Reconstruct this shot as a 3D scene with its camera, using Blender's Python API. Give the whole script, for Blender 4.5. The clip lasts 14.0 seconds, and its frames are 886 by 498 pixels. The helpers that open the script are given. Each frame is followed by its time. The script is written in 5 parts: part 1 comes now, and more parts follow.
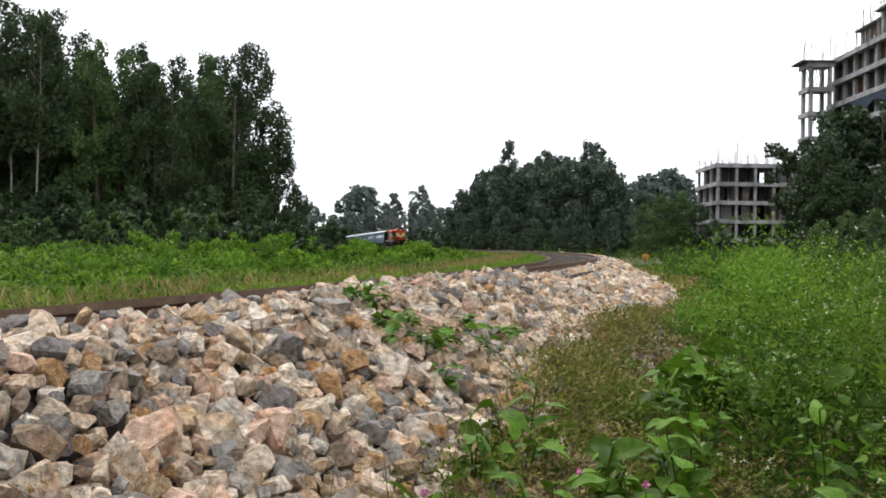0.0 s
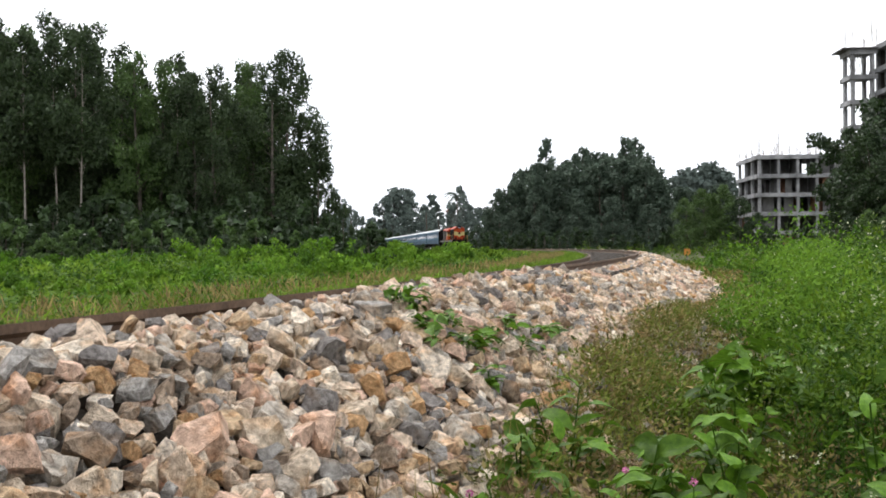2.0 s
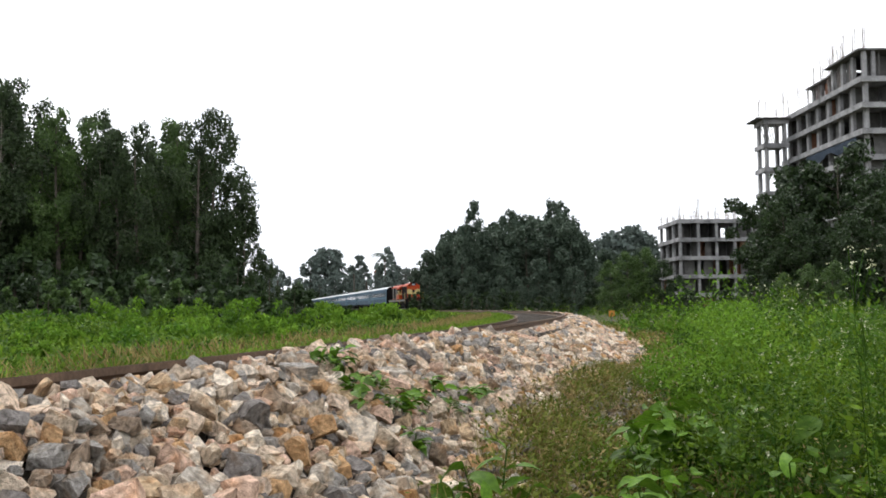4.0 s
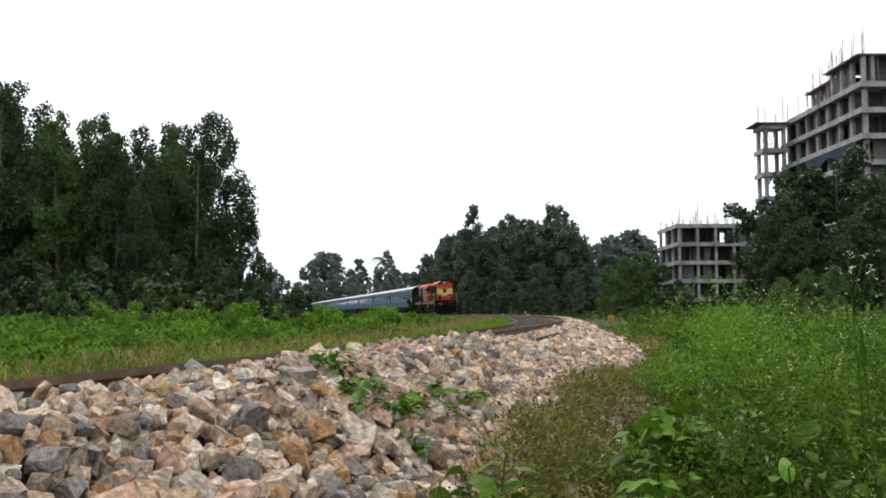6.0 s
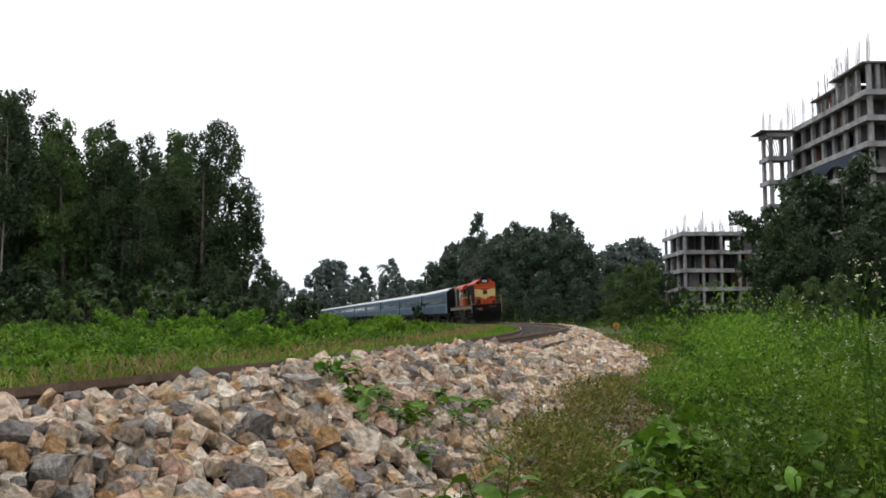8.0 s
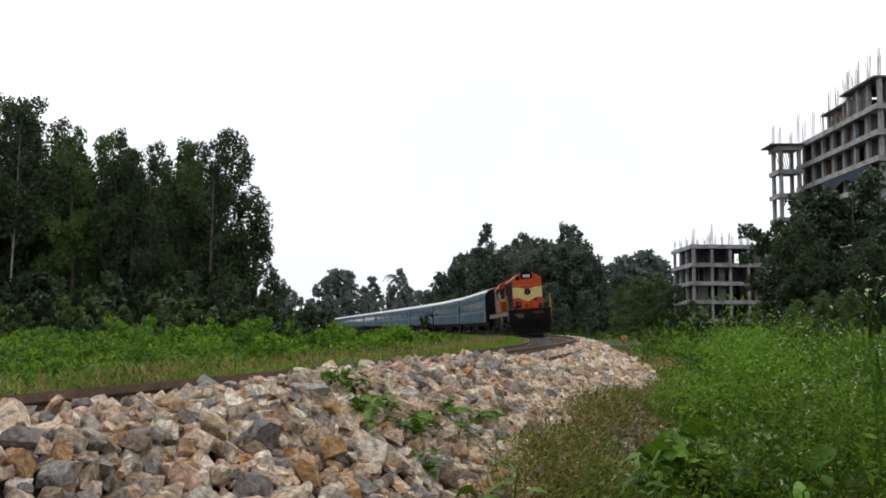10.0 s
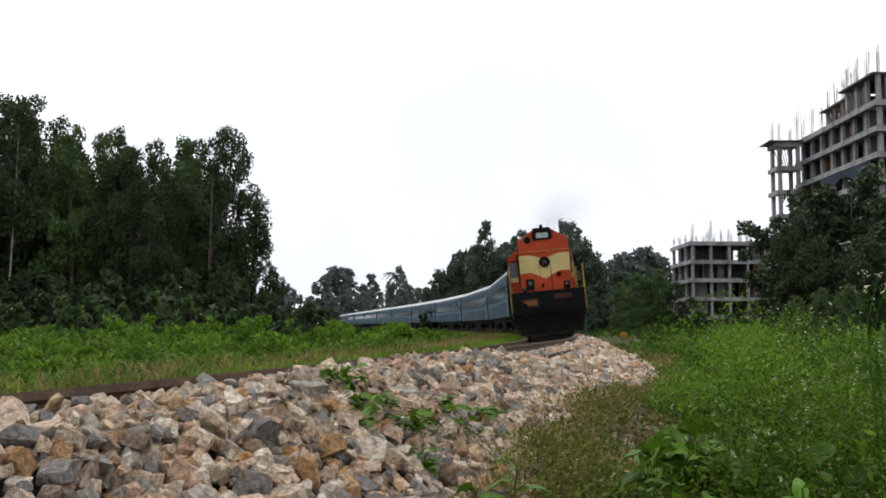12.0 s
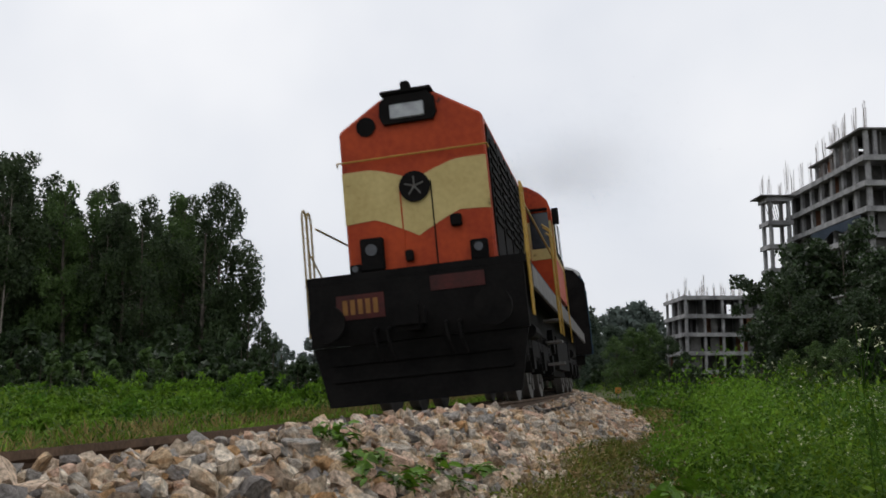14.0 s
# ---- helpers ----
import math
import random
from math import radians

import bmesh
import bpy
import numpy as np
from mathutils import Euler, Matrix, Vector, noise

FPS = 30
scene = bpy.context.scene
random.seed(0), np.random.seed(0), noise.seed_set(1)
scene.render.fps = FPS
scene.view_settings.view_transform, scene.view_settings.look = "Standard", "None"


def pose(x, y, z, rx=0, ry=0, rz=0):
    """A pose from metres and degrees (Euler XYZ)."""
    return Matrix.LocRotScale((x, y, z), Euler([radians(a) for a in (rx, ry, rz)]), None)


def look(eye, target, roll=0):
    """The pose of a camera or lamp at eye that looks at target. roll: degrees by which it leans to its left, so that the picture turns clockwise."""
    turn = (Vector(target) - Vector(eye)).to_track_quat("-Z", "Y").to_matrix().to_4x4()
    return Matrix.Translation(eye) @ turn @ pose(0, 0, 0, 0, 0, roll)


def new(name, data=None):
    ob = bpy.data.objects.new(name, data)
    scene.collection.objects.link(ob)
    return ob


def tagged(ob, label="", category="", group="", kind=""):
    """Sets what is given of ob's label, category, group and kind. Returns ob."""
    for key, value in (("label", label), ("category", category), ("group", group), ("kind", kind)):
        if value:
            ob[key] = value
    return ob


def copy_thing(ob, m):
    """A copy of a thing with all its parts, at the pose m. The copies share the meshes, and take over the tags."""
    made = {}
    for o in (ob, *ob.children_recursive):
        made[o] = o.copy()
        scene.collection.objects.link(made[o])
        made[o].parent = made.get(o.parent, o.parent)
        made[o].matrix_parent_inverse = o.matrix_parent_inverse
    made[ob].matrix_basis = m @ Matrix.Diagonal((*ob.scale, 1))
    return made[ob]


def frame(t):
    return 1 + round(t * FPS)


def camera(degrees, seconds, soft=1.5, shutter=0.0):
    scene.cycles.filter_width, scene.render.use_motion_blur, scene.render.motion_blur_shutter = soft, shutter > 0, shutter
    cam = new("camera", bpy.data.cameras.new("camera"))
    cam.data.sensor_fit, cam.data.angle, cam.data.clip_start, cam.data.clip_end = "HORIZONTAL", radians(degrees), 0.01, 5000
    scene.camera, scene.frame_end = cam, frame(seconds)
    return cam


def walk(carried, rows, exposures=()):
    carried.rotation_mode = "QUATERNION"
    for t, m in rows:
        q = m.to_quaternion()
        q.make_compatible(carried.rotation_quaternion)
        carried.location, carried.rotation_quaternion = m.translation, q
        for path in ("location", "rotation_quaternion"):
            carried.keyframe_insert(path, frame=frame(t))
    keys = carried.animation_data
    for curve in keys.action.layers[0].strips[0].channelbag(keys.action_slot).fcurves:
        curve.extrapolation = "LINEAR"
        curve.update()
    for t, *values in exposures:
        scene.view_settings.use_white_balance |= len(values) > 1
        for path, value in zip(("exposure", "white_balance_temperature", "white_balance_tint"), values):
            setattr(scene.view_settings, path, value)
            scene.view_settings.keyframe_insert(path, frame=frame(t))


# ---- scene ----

EYE = 0.318                      # the eye's height over the track's axis


def view(x, y, z, yaw, pitch, roll):
    """Pose of the camera: yaw to the right, pitch up, roll, in degrees."""
    turn = Matrix.Rotation(-radians(yaw), 4, "Z") @ Matrix.Rotation(radians(pitch), 4, "X")
    return Matrix.Translation((x, y, z)) @ turn @ Matrix.Rotation(radians(roll), 4, "Y") @ Matrix.Rotation(radians(90), 4, "X")


cam = camera(51, 14.0, soft=1.7, shutter=0.15)
walk(cam, [
    (0.0, view(0, 0, EYE, -1.759, -0.122, -0.888)),
    (0.2, view(0, 0, EYE, -2.66, -0.20, -1.20)),
    (0.5, view(0, 0, EYE, -3.934, -4.286, 0.272)),
    (1.0, view(0, 0, EYE, -4.946, -4.017, -0.344)),
    (1.5, view(0, 0, EYE, -5.370, -3.346, -0.015)),
    (2.0, view(0, 0, EYE, -4.174, -0.095, 0.555)),
    (2.5, view(0, 0, EYE, -1.784, 2.177, 0.699)),
    (3.0, view(0, 0, EYE, 0.106, 3.225, 0.466)),
    (3.2, view(0, 0, EYE, 0.232, 3.692, 0.470)),
    (5.3, view(0, 0, EYE, 0.379, 3.502, 0.236)),
    (5.5, view(0, 0, EYE, 0.275, 3.601, 0.196)),
    (6.0, view(0, 0, EYE, 0.349, 3.879, 0.266)),
    (6.5, view(0, 0, EYE, 0.311, 4.216, 0.310)),
    (7.0, view(0, 0, EYE, 0.497, 4.539, 0.162)),
    (7.5, view(0, 0, EYE, 0.622, 4.819, 0.236)),
    (8.0, view(0, 0, EYE, 0.048, 4.355, 0.211)),
    (10.5, view(0, 0, EYE, -0.475, 5.075, -0.367)),
    (11.0, view(0, 0, EYE, -0.472, 4.952, -0.119)),
    (11.5, view(0, 0, EYE, -0.419, 4.727, -0.169)),
    (12.0, view(0, 0, EYE, -0.416, 4.844, -0.236)),
    (12.5, view(0, 0, EYE, -0.421, 5.405, -0.349)),
    (13.0, view(0, 0, EYE, -0.427, 7.999, -0.377)),
    (13.5, view(0, 0, EYE, -0.140, 8.595, -0.233)),
    (14.0, view(0, 0, EYE, 0.000, 8.239, 0.000)),
], exposures=[(0.0, 0.29), (1.0, 0.42), (2.5, 0.4), (5.5, 0.12), (7.5, 0.0), (8.0, -0.1), (11.0, -0.2), (12.5, -0.26), (13.2, -0.52), (14.0, -0.62)])

# ---- light: an overcast sky, brightest overhead ----
def make_world():
    world = bpy.data.worlds.new("overcast_sky")
    scene.world = world
    world.use_nodes = True
    nt = world.node_tree
    nt.nodes.clear()
    out = nt.nodes.new("ShaderNodeOutputWorld")
    bg = nt.nodes.new("ShaderNodeBackground")
    sky = nt.nodes.new("ShaderNodeTexSky")
    sky.sky_type = "NISHITA"
    sky.sun_disc = False
    sky.sun_elevation, sky.sun_rotation = radians(53), radians(333)
    sky.dust_density = 4.0
    # cloud cover: a pale grey-white sheet over the blue
    tex = nt.nodes.new("ShaderNodeTexCoord")
    noi = nt.nodes.new("ShaderNodeTexNoise")
    noi.inputs["Scale"].default_value = 2.2
    noi.inputs["Detail"].default_value = 4
    ramp = nt.nodes.new("ShaderNodeValToRGB")
    ramp.color_ramp.elements[0].color = (8.6, 9.0, 9.8, 1)
    ramp.color_ramp.elements[1].color = (11.2, 11.3, 11.6, 1)
    ramp.color_ramp.elements[0].position, ramp.color_ramp.elements[1].position = 0.35, 0.7
    mix = nt.nodes.new("ShaderNodeMixRGB")
    mix.inputs[0].default_value = 0.93
    nt.links.new(tex.outputs["Generated"], noi.inputs["Vector"])
    nt.links.new(noi.outputs["Fac"], ramp.inputs["Fac"])
    nt.links.new(sky.outputs[0], mix.inputs[1])
    nt.links.new(ramp.outputs[0], mix.inputs[2])
    nt.links.new(mix.outputs[0], bg.inputs[0])
    bg.inputs[1].default_value = 0.132
    nt.links.new(bg.outputs[0], out.inputs[0])


make_world()
sun = new("sun", bpy.data.lights.new("sun", "SUN"))
sun.data.energy, sun.data.angle, sun.data.color = 1.5, radians(12), (1.0, 0.96, 0.9)
sun.matrix_world = look((-7, 14, 21), (0, 0, 0))


# ---- materials ----
def mat(name, low, high, rough=0.8, scale=6.0, bump=0.25, metal=0.0, fine=8.0, by_piece=0.0, stain=None, spec=0.3, translucent=0.0):
    """A worn surface: two scales of noise between two colours, fine relief, a tint by piece."""
    m = bpy.data.materials.new(name)
    m.use_nodes = True
    nt = m.node_tree
    b = nt.nodes["Principled BSDF"]
    b.inputs["Roughness"].default_value, b.inputs["Metallic"].default_value = rough, metal
    b.inputs["Specular IOR Level"].default_value = spec
    tc = nt.nodes.new("ShaderNodeTexCoord")
    n1, n2 = nt.nodes.new("ShaderNodeTexNoise"), nt.nodes.new("ShaderNodeTexNoise")
    n1.inputs["Scale"].default_value, n1.inputs["Detail"].default_value = scale, 6
    n2.inputs["Scale"].default_value, n2.inputs["Detail"].default_value = scale * fine, 4
    for n in (n1, n2):
        nt.links.new(tc.outputs["Object"], n.inputs["Vector"])
    add = nt.nodes.new("ShaderNodeMath")
    add.operation = "MULTIPLY_ADD"
    nt.links.new(n2.outputs["Fac"], add.inputs[0])
    add.inputs[1].default_value = 0.45
    nt.links.new(n1.outputs["Fac"], add.inputs[2])
    ramp = nt.nodes.new("ShaderNodeValToRGB")
    ramp.color_ramp.elements[0].position, ramp.color_ramp.elements[1].position = 0.48, 0.95
    ramp.color_ramp.elements[0].color, ramp.color_ramp.elements[1].color = (*low, 1), (*high, 1)
    if stain:
        e = ramp.color_ramp.elements.new(0.54)
        e.color = (*low, 1)
        ramp.color_ramp.elements[0].color = (*stain, 1)
        ramp.color_ramp.elements[0].position = 0.44
    nt.links.new(add.outputs[0], ramp.inputs["Fac"])
    colour = ramp.outputs["Color"]
    if by_piece:
        geo = nt.nodes.new("ShaderNodeNewGeometry")
        inf = nt.nodes.new("ShaderNodeObjectInfo")
        sm = nt.nodes.new("ShaderNodeMath")
        nt.links.new(geo.outputs["Random Per Island"], sm.inputs[0])
        nt.links.new(inf.outputs["Random"], sm.inputs[1])
        fr = nt.nodes.new("ShaderNodeMath")
        fr.operation = "FRACT"
        nt.links.new(sm.outputs[0], fr.inputs[0])
        mr = nt.nodes.new("ShaderNodeMapRange")
        mr.inputs["To Min"].default_value, mr.inputs["To Max"].default_value = 1 - by_piece, 1 + by_piece
        nt.links.new(fr.outputs[0], mr.inputs["Value"])
        hs = nt.nodes.new("ShaderNodeHueSaturation")
        nt.links.new(colour, hs.inputs["Color"])
        nt.links.new(mr.outputs[0], hs.inputs["Value"])
        colour = hs.outputs["Color"]
    nt.links.new(colour, b.inputs["Base Color"])
    if bump:
        bp = nt.nodes.new("ShaderNodeBump")
        bp.inputs["Strength"].default_value, bp.inputs["Distance"].default_value = bump, 0.02
        nt.links.new(add.outputs[0], bp.inputs["Height"])
        nt.links.new(bp.outputs[0], b.inputs["Normal"])
    if translucent:
        tr = nt.nodes.new("ShaderNodeBsdfTranslucent")
        nt.links.new(colour, tr.inputs["Color"])
        ms = nt.nodes.new("ShaderNodeMixShader")
        ms.inputs[0].default_value = translucent
        nt.links.new(b.outputs[0], ms.inputs[1])
        nt.links.new(tr.outputs[0], ms.inputs[2])
        nt.links.new(ms.outputs[0], nt.nodes["Material Output"].inputs[0])
    return m


def stone_mat(name, scale):
    """Broken granite: pink-buff, tan, ochre and blue-grey stones by piece, speckled and dusty."""
    m = mat(name, (0.17, 0.152, 0.13), (0.67, 0.615, 0.535), 0.9, scale, 1.0, fine=6, spec=0.2)
    nt = m.node_tree
    b = nt.nodes["Principled BSDF"]
    ramp0 = [n for n in nt.nodes if n.type == "VALTORGB"][0]
    geo, inf = nt.nodes.new("ShaderNodeNewGeometry"), nt.nodes.new("ShaderNodeObjectInfo")
    sm, fr = nt.nodes.new("ShaderNodeMath"), nt.nodes.new("ShaderNodeMath")
    fr.operation = "FRACT"
    nt.links.new(geo.outputs["Random Per Island"], sm.inputs[0])
    nt.links.new(inf.outputs["Random"], sm.inputs[1])
    nt.links.new(sm.outputs[0], fr.inputs[0])
    kinds = nt.nodes.new("ShaderNodeValToRGB")
    kinds.color_ramp.interpolation = "CONSTANT"
    tones = [(0.00, (1.15, 1.03, 0.9)), (0.14, (0.66, 0.68, 0.72)), (0.26, (1.3, 1.12, 0.97)), (0.38, (1.52, 1.45, 1.36)), (0.50, (1.16, 0.88, 0.76)),
             (0.58, (0.42, 0.42, 0.45)), (0.66, (1.0, 0.8, 0.58)), (0.74, (0.86, 0.84, 0.82)), (0.83, (0.62, 0.52, 0.44)), (0.90, (0.98, 0.66, 0.38)), (0.95, (1.36, 1.18, 1.06))]
    for i, (p, c) in enumerate(tones):
        e = kinds.color_ramp.elements[i] if i < 2 else kinds.color_ramp.elements.new(p)
        e.position, e.color = p, (*c, 1)
    nt.links.new(fr.outputs[0], kinds.inputs["Fac"])
    # ochre staining and pale quartz patches over the faces
    tc = [n for n in nt.nodes if n.type == "TEX_COORD"][0]
    n3 = nt.nodes.new("ShaderNodeTexNoise")
    n3.inputs["Scale"].default_value, n3.inputs["Detail"].default_value = scale * 0.22, 5
    nt.links.new(tc.outputs["Object"], n3.inputs["Vector"])
    tint = nt.nodes.new("ShaderNodeValToRGB")
    tint.color_ramp.elements[0].position, tint.color_ramp.elements[0].color = 0.36, (1.08, 0.9, 0.74, 1)
    tint.color_ramp.elements[1].position, tint.color_ramp.elements[1].color = 0.66, (1.22, 1.2, 1.2, 1)
    e = tint.color_ramp.elements.new(0.47)
    e.color = (1, 0.98, 0.95, 1)
    nt.links.new(n3.outputs["Fac"], tint.inputs["Fac"])
    stained = nt.nodes.new("ShaderNodeMixRGB")
    stained.blend_type = "MULTIPLY"
    stained.inputs[0].default_value = 1
    nt.links.new(ramp0.outputs[0], stained.inputs[1])
    nt.links.new(tint.outputs[0], stained.inputs[2])
    mul = nt.nodes.new("ShaderNodeMixRGB")
    mul.blend_type = "MULTIPLY"
    mul.inputs[0].default_value = 1
    nt.links.new(stained.outputs[0], mul.inputs[1])
    nt.links.new(kinds.outputs[0], mul.inputs[2])
    nt.links.new(mul.outputs[0], b.inputs["Base Color"])
    return m


STONE = stone_mat("ballast_granite", 5)
HEAPED = stone_mat("heaped_granite", 45)
# Grit coloured darker than its own tone, to put shade between the stones.
BED = mat("gap_shade_grit", (0.03, 0.025, 0.02), (0.10, 0.08, 0.062), 0.95, 9, 0.8)
SOIL = mat("weedy_soil", (0.03, 0.036, 0.014), (0.085, 0.08, 0.032), 0.95, 1.2, 0.6, fine=14)
RAIL = mat("rusty_rail", (0.055, 0.034, 0.022), (0.15, 0.095, 0.06), 0.75, 7, 0.3)
SLEEPER = mat("dusty_sleeper", (0.045, 0.038, 0.032), (0.10, 0.085, 0.07), 0.9, 8, 0.4)
CONCRETE = mat("raw_concrete", (0.17, 0.169, 0.172), (0.37, 0.367, 0.368), 0.9, 0.7, 0.2, fine=9, stain=(0.09, 0.088, 0.086))
BRICK = mat("infill_brickwork", (0.22, 0.10, 0.06), (0.34, 0.17, 0.11), 0.9, 2.5, 0.3)
BLOCK = mat("infill_blockwork", (0.08, 0.078, 0.076), (0.15, 0.146, 0.14), 0.9, 1.5, 0.2)
REBAR = mat("rusty_rebar", (0.22, 0.18, 0.16), (0.36, 0.3, 0.27), 0.8, 5, 0.1)
NET = mat("blue_safety_net", (0.045, 0.065, 0.095), (0.075, 0.105, 0.15), 0.8, 4, 0.2)
BARK = mat("pale_bark", (0.04, 0.034, 0.028), (0.16, 0.135, 0.108), 0.85, 3, 0.4)
WHITEBARK = mat("smooth_white_bark", (0.13, 0.11, 0.09), (0.32, 0.285, 0.24), 0.8, 2, 0.2)
DARKBARK = mat("dark_bark", (0.05, 0.04, 0.03), (0.12, 0.1, 0.08), 0.9, 4, 0.5)
EUCA = mat("grey_green_leaves", (0.019, 0.034, 0.013), (0.054, 0.084, 0.030), 0.6, 0.5, 0, by_piece=0.28, translucent=0.25)
EUCALIGHT = mat("fresh_green_leaves", (0.04, 0.075, 0.02), (0.09, 0.15, 0.04), 0.55, 0.8, 0, by_piece=0.3, translucent=0.3)
DARKLEAF = mat("dark_green_leaves", (0.013, 0.028, 0.010), (0.04, 0.068, 0.021), 0.5, 0.8, 0, by_piece=0.4, translucent=0.2)
# Far leaves: aerial haze is painted in, as a paler, greyer base colour.
FARLEAF = mat("haze_tinted_far_leaves", (0.08, 0.108, 0.095), (0.13, 0.16, 0.14), 0.8, 0.3, 0, by_piece=0.3, translucent=0.2)
# Bluish and paler than the grove's leaves: distance haze mixed into the colour.
MIDLEAF = mat("haze_blued_leaves", (0.038, 0.06, 0.04), (0.075, 0.105, 0.07), 0.7, 0.6, 0, by_piece=0.35, translucent=0.2)
WEED = mat("weed_leaves", (0.03, 0.066, 0.005), (0.14, 0.225, 0.02), 0.5, 0.9, 0, by_piece=0.3, spec=0.05, translucent=0.35)
WEEDDARK = mat("deep_green_weed_leaves", (0.018, 0.05, 0.006), (0.075, 0.15, 0.018), 0.5, 1.2, 0, by_piece=0.3, spec=0.05, translucent=0.3)
FRESH = mat("fresh_weed_leaves", (0.042, 0.112, 0.010), (0.175, 0.30, 0.032), 0.55, 1.1, 0, by_piece=0.35, spec=0.05, translucent=0.35)
OLIVE = mat("olive_weed_leaves", (0.052, 0.07, 0.010), (0.165, 0.19, 0.036), 0.7, 2, 0, by_piece=0.35, spec=0.05, translucent=0.3)
DRY = mat("dry_weed_stems", (0.12, 0.095, 0.03), (0.29, 0.22, 0.08), 0.8, 4, 0, by_piece=0.4, translucent=0.2)
GRASS = mat("grass_blades", (0.042, 0.092, 0.01), (0.175, 0.275, 0.03), 0.55, 0.5, 0, by_piece=0.3, spec=0.05, translucent=0.35)
FLOWER = mat("white_florets", (0.36, 0.38, 0.2), (0.6, 0.6, 0.42), 0.7, 5, 0)
PINK = mat("pink_petals", (0.5, 0.12, 0.3), (0.7, 0.25, 0.45), 0.6, 9, 0)
BROAD = mat("broad_leaf", (0.034, 0.088, 0.007), (0.115, 0.215, 0.018), 0.5, 5, 0.2, by_piece=0.5, translucent=0.25, spec=0.15)
ORANGE = mat("engine_orange", (0.29, 0.030, 0.005), (0.44, 0.058, 0.009), 0.55, 1.6, 0.06, stain=(0.06, 0.012, 0.006), spec=0.25)
CREAM = mat("engine_cream", (0.44, 0.34, 0.135), (0.57, 0.46, 0.20), 0.55, 1.8, 0.06, stain=(0.17, 0.125, 0.05), spec=0.2)
BLACK = mat("sooty_black", (0.003, 0.0028, 0.0028), (0.011, 0.0098, 0.0092), 0.8, 2.5, 0.15, spec=0.1)
GREYSTEEL = mat("grimy_steel", (0.07, 0.065, 0.06), (0.16, 0.15, 0.14), 0.6, 3, 0.15)
YELLOW = mat("handrail_yellow", (0.3, 0.17, 0.02), (0.46, 0.28, 0.05), 0.5, 4, 0.05)
PALERAIL = mat("handrail_pale", (0.2, 0.14, 0.05), (0.34, 0.26, 0.12), 0.5, 4, 0.05)
RED = mat("faded_red", (0.024, 0.004, 0.003), (0.07, 0.009, 0.006), 0.6, 3, 0.05)
LETTER = mat("number_yellow", (0.16, 0.07, 0.014), (0.24, 0.11, 0.025), 0.6, 6, 0)
GLASS = mat("dark_glass", (0.015, 0.017, 0.02), (0.03, 0.034, 0.04), 0.12, 2, 0, spec=0.6)
LENS = mat("lamp_glass", (0.25, 0.26, 0.27), (0.42, 0.44, 0.45), 0.15, 8, 0, spec=0.6)
BLUE = mat("coach_blue", (0.028, 0.062, 0.095), (0.05, 0.092, 0.135), 0.7, 0.9, 0.04, spec=0.12, stain=(0.025, 0.06, 0.11))
PALEBLUE = mat("coach_pale_blue", (0.075, 0.14, 0.185), (0.12, 0.2, 0.25), 0.7, 0.9, 0.04, spec=0.12)
COACHGREY = mat("coach_dusty_blue", (0.04, 0.07, 0.105), (0.075, 0.11, 0.145), 0.8, 0.9, 0.08, spec=0.1)
ROOF = mat("coach_roof", (0.45, 0.46, 0.47), (0.66, 0.67, 0.68), 0.6, 0.5, 0.1, stain=(0.30, 0.29, 0.28))
SIGN = mat("orange_board", (0.42, 0.16, 0.03), (0.52, 0.22, 0.04), 0.6, 4, 0)


# ---- shared builders ----
def part(name, bm, material, parent=None, label="", smooth=False):
    """Links a bmesh as one mesh object under a thing or a part."""
    me = bpy.data.meshes.new(name)
    bm.to_mesh(me)
    bm.free()
    me.materials.append(material)
    if smooth:
        for p in me.polygons:
            p.use_smooth = True
    ob = new(name, me)
    ob.parent = parent
    return tagged(ob, label)


def cloud(name, verts, faces, material, parent=None, smooth=False):
    me = bpy.data.meshes.new(name)
    me.from_pydata(verts.tolist() if hasattr(verts, "tolist") else verts, [], faces.tolist() if hasattr(faces, "tolist") else faces)
    me.materials.append(material)
    ob = new(name, me)
    ob.parent = parent
    return ob


def box(bm, x0, x1, y0, y1, z0, z1, bevel=0.0):
    m = Matrix.Translation(((x0 + x1) / 2, (y0 + y1) / 2, (z0 + z1) / 2)) @ Matrix.Diagonal((x1 - x0, y1 - y0, z1 - z0, 1))
    vs = bmesh.ops.create_cube(bm, size=1, matrix=m)["verts"]
    if bevel:
        es = list({e for v in vs for e in v.link_edges})
        bmesh.ops.bevel(bm, geom=es, offset=bevel, segments=2, affect="EDGES", clamp_overlap=True)
    return bm


def boxed(*a, **k):
    return box(bmesh.new(), *a, **k)


def rod(bm, a, b, r0, r1=None, n=8):
    """A tapered round bar from a to b."""
    a, b = Vector(a), Vector(b)
    d = b - a
    q = d.to_track_quat("Z", "Y").to_matrix().to_4x4()
    bmesh.ops.create_cone(bm, cap_ends=True, segments=n, radius1=r0, radius2=r0 if r1 is None else r1, depth=d.length,
                          matrix=Matrix.Translation((a + b) / 2) @ q)
    return bm


def pipe(bm, pts, r, n=6):
    for a, b in zip(pts, pts[1:]):
        rod(bm, a, b, r, n=n)
    return bm


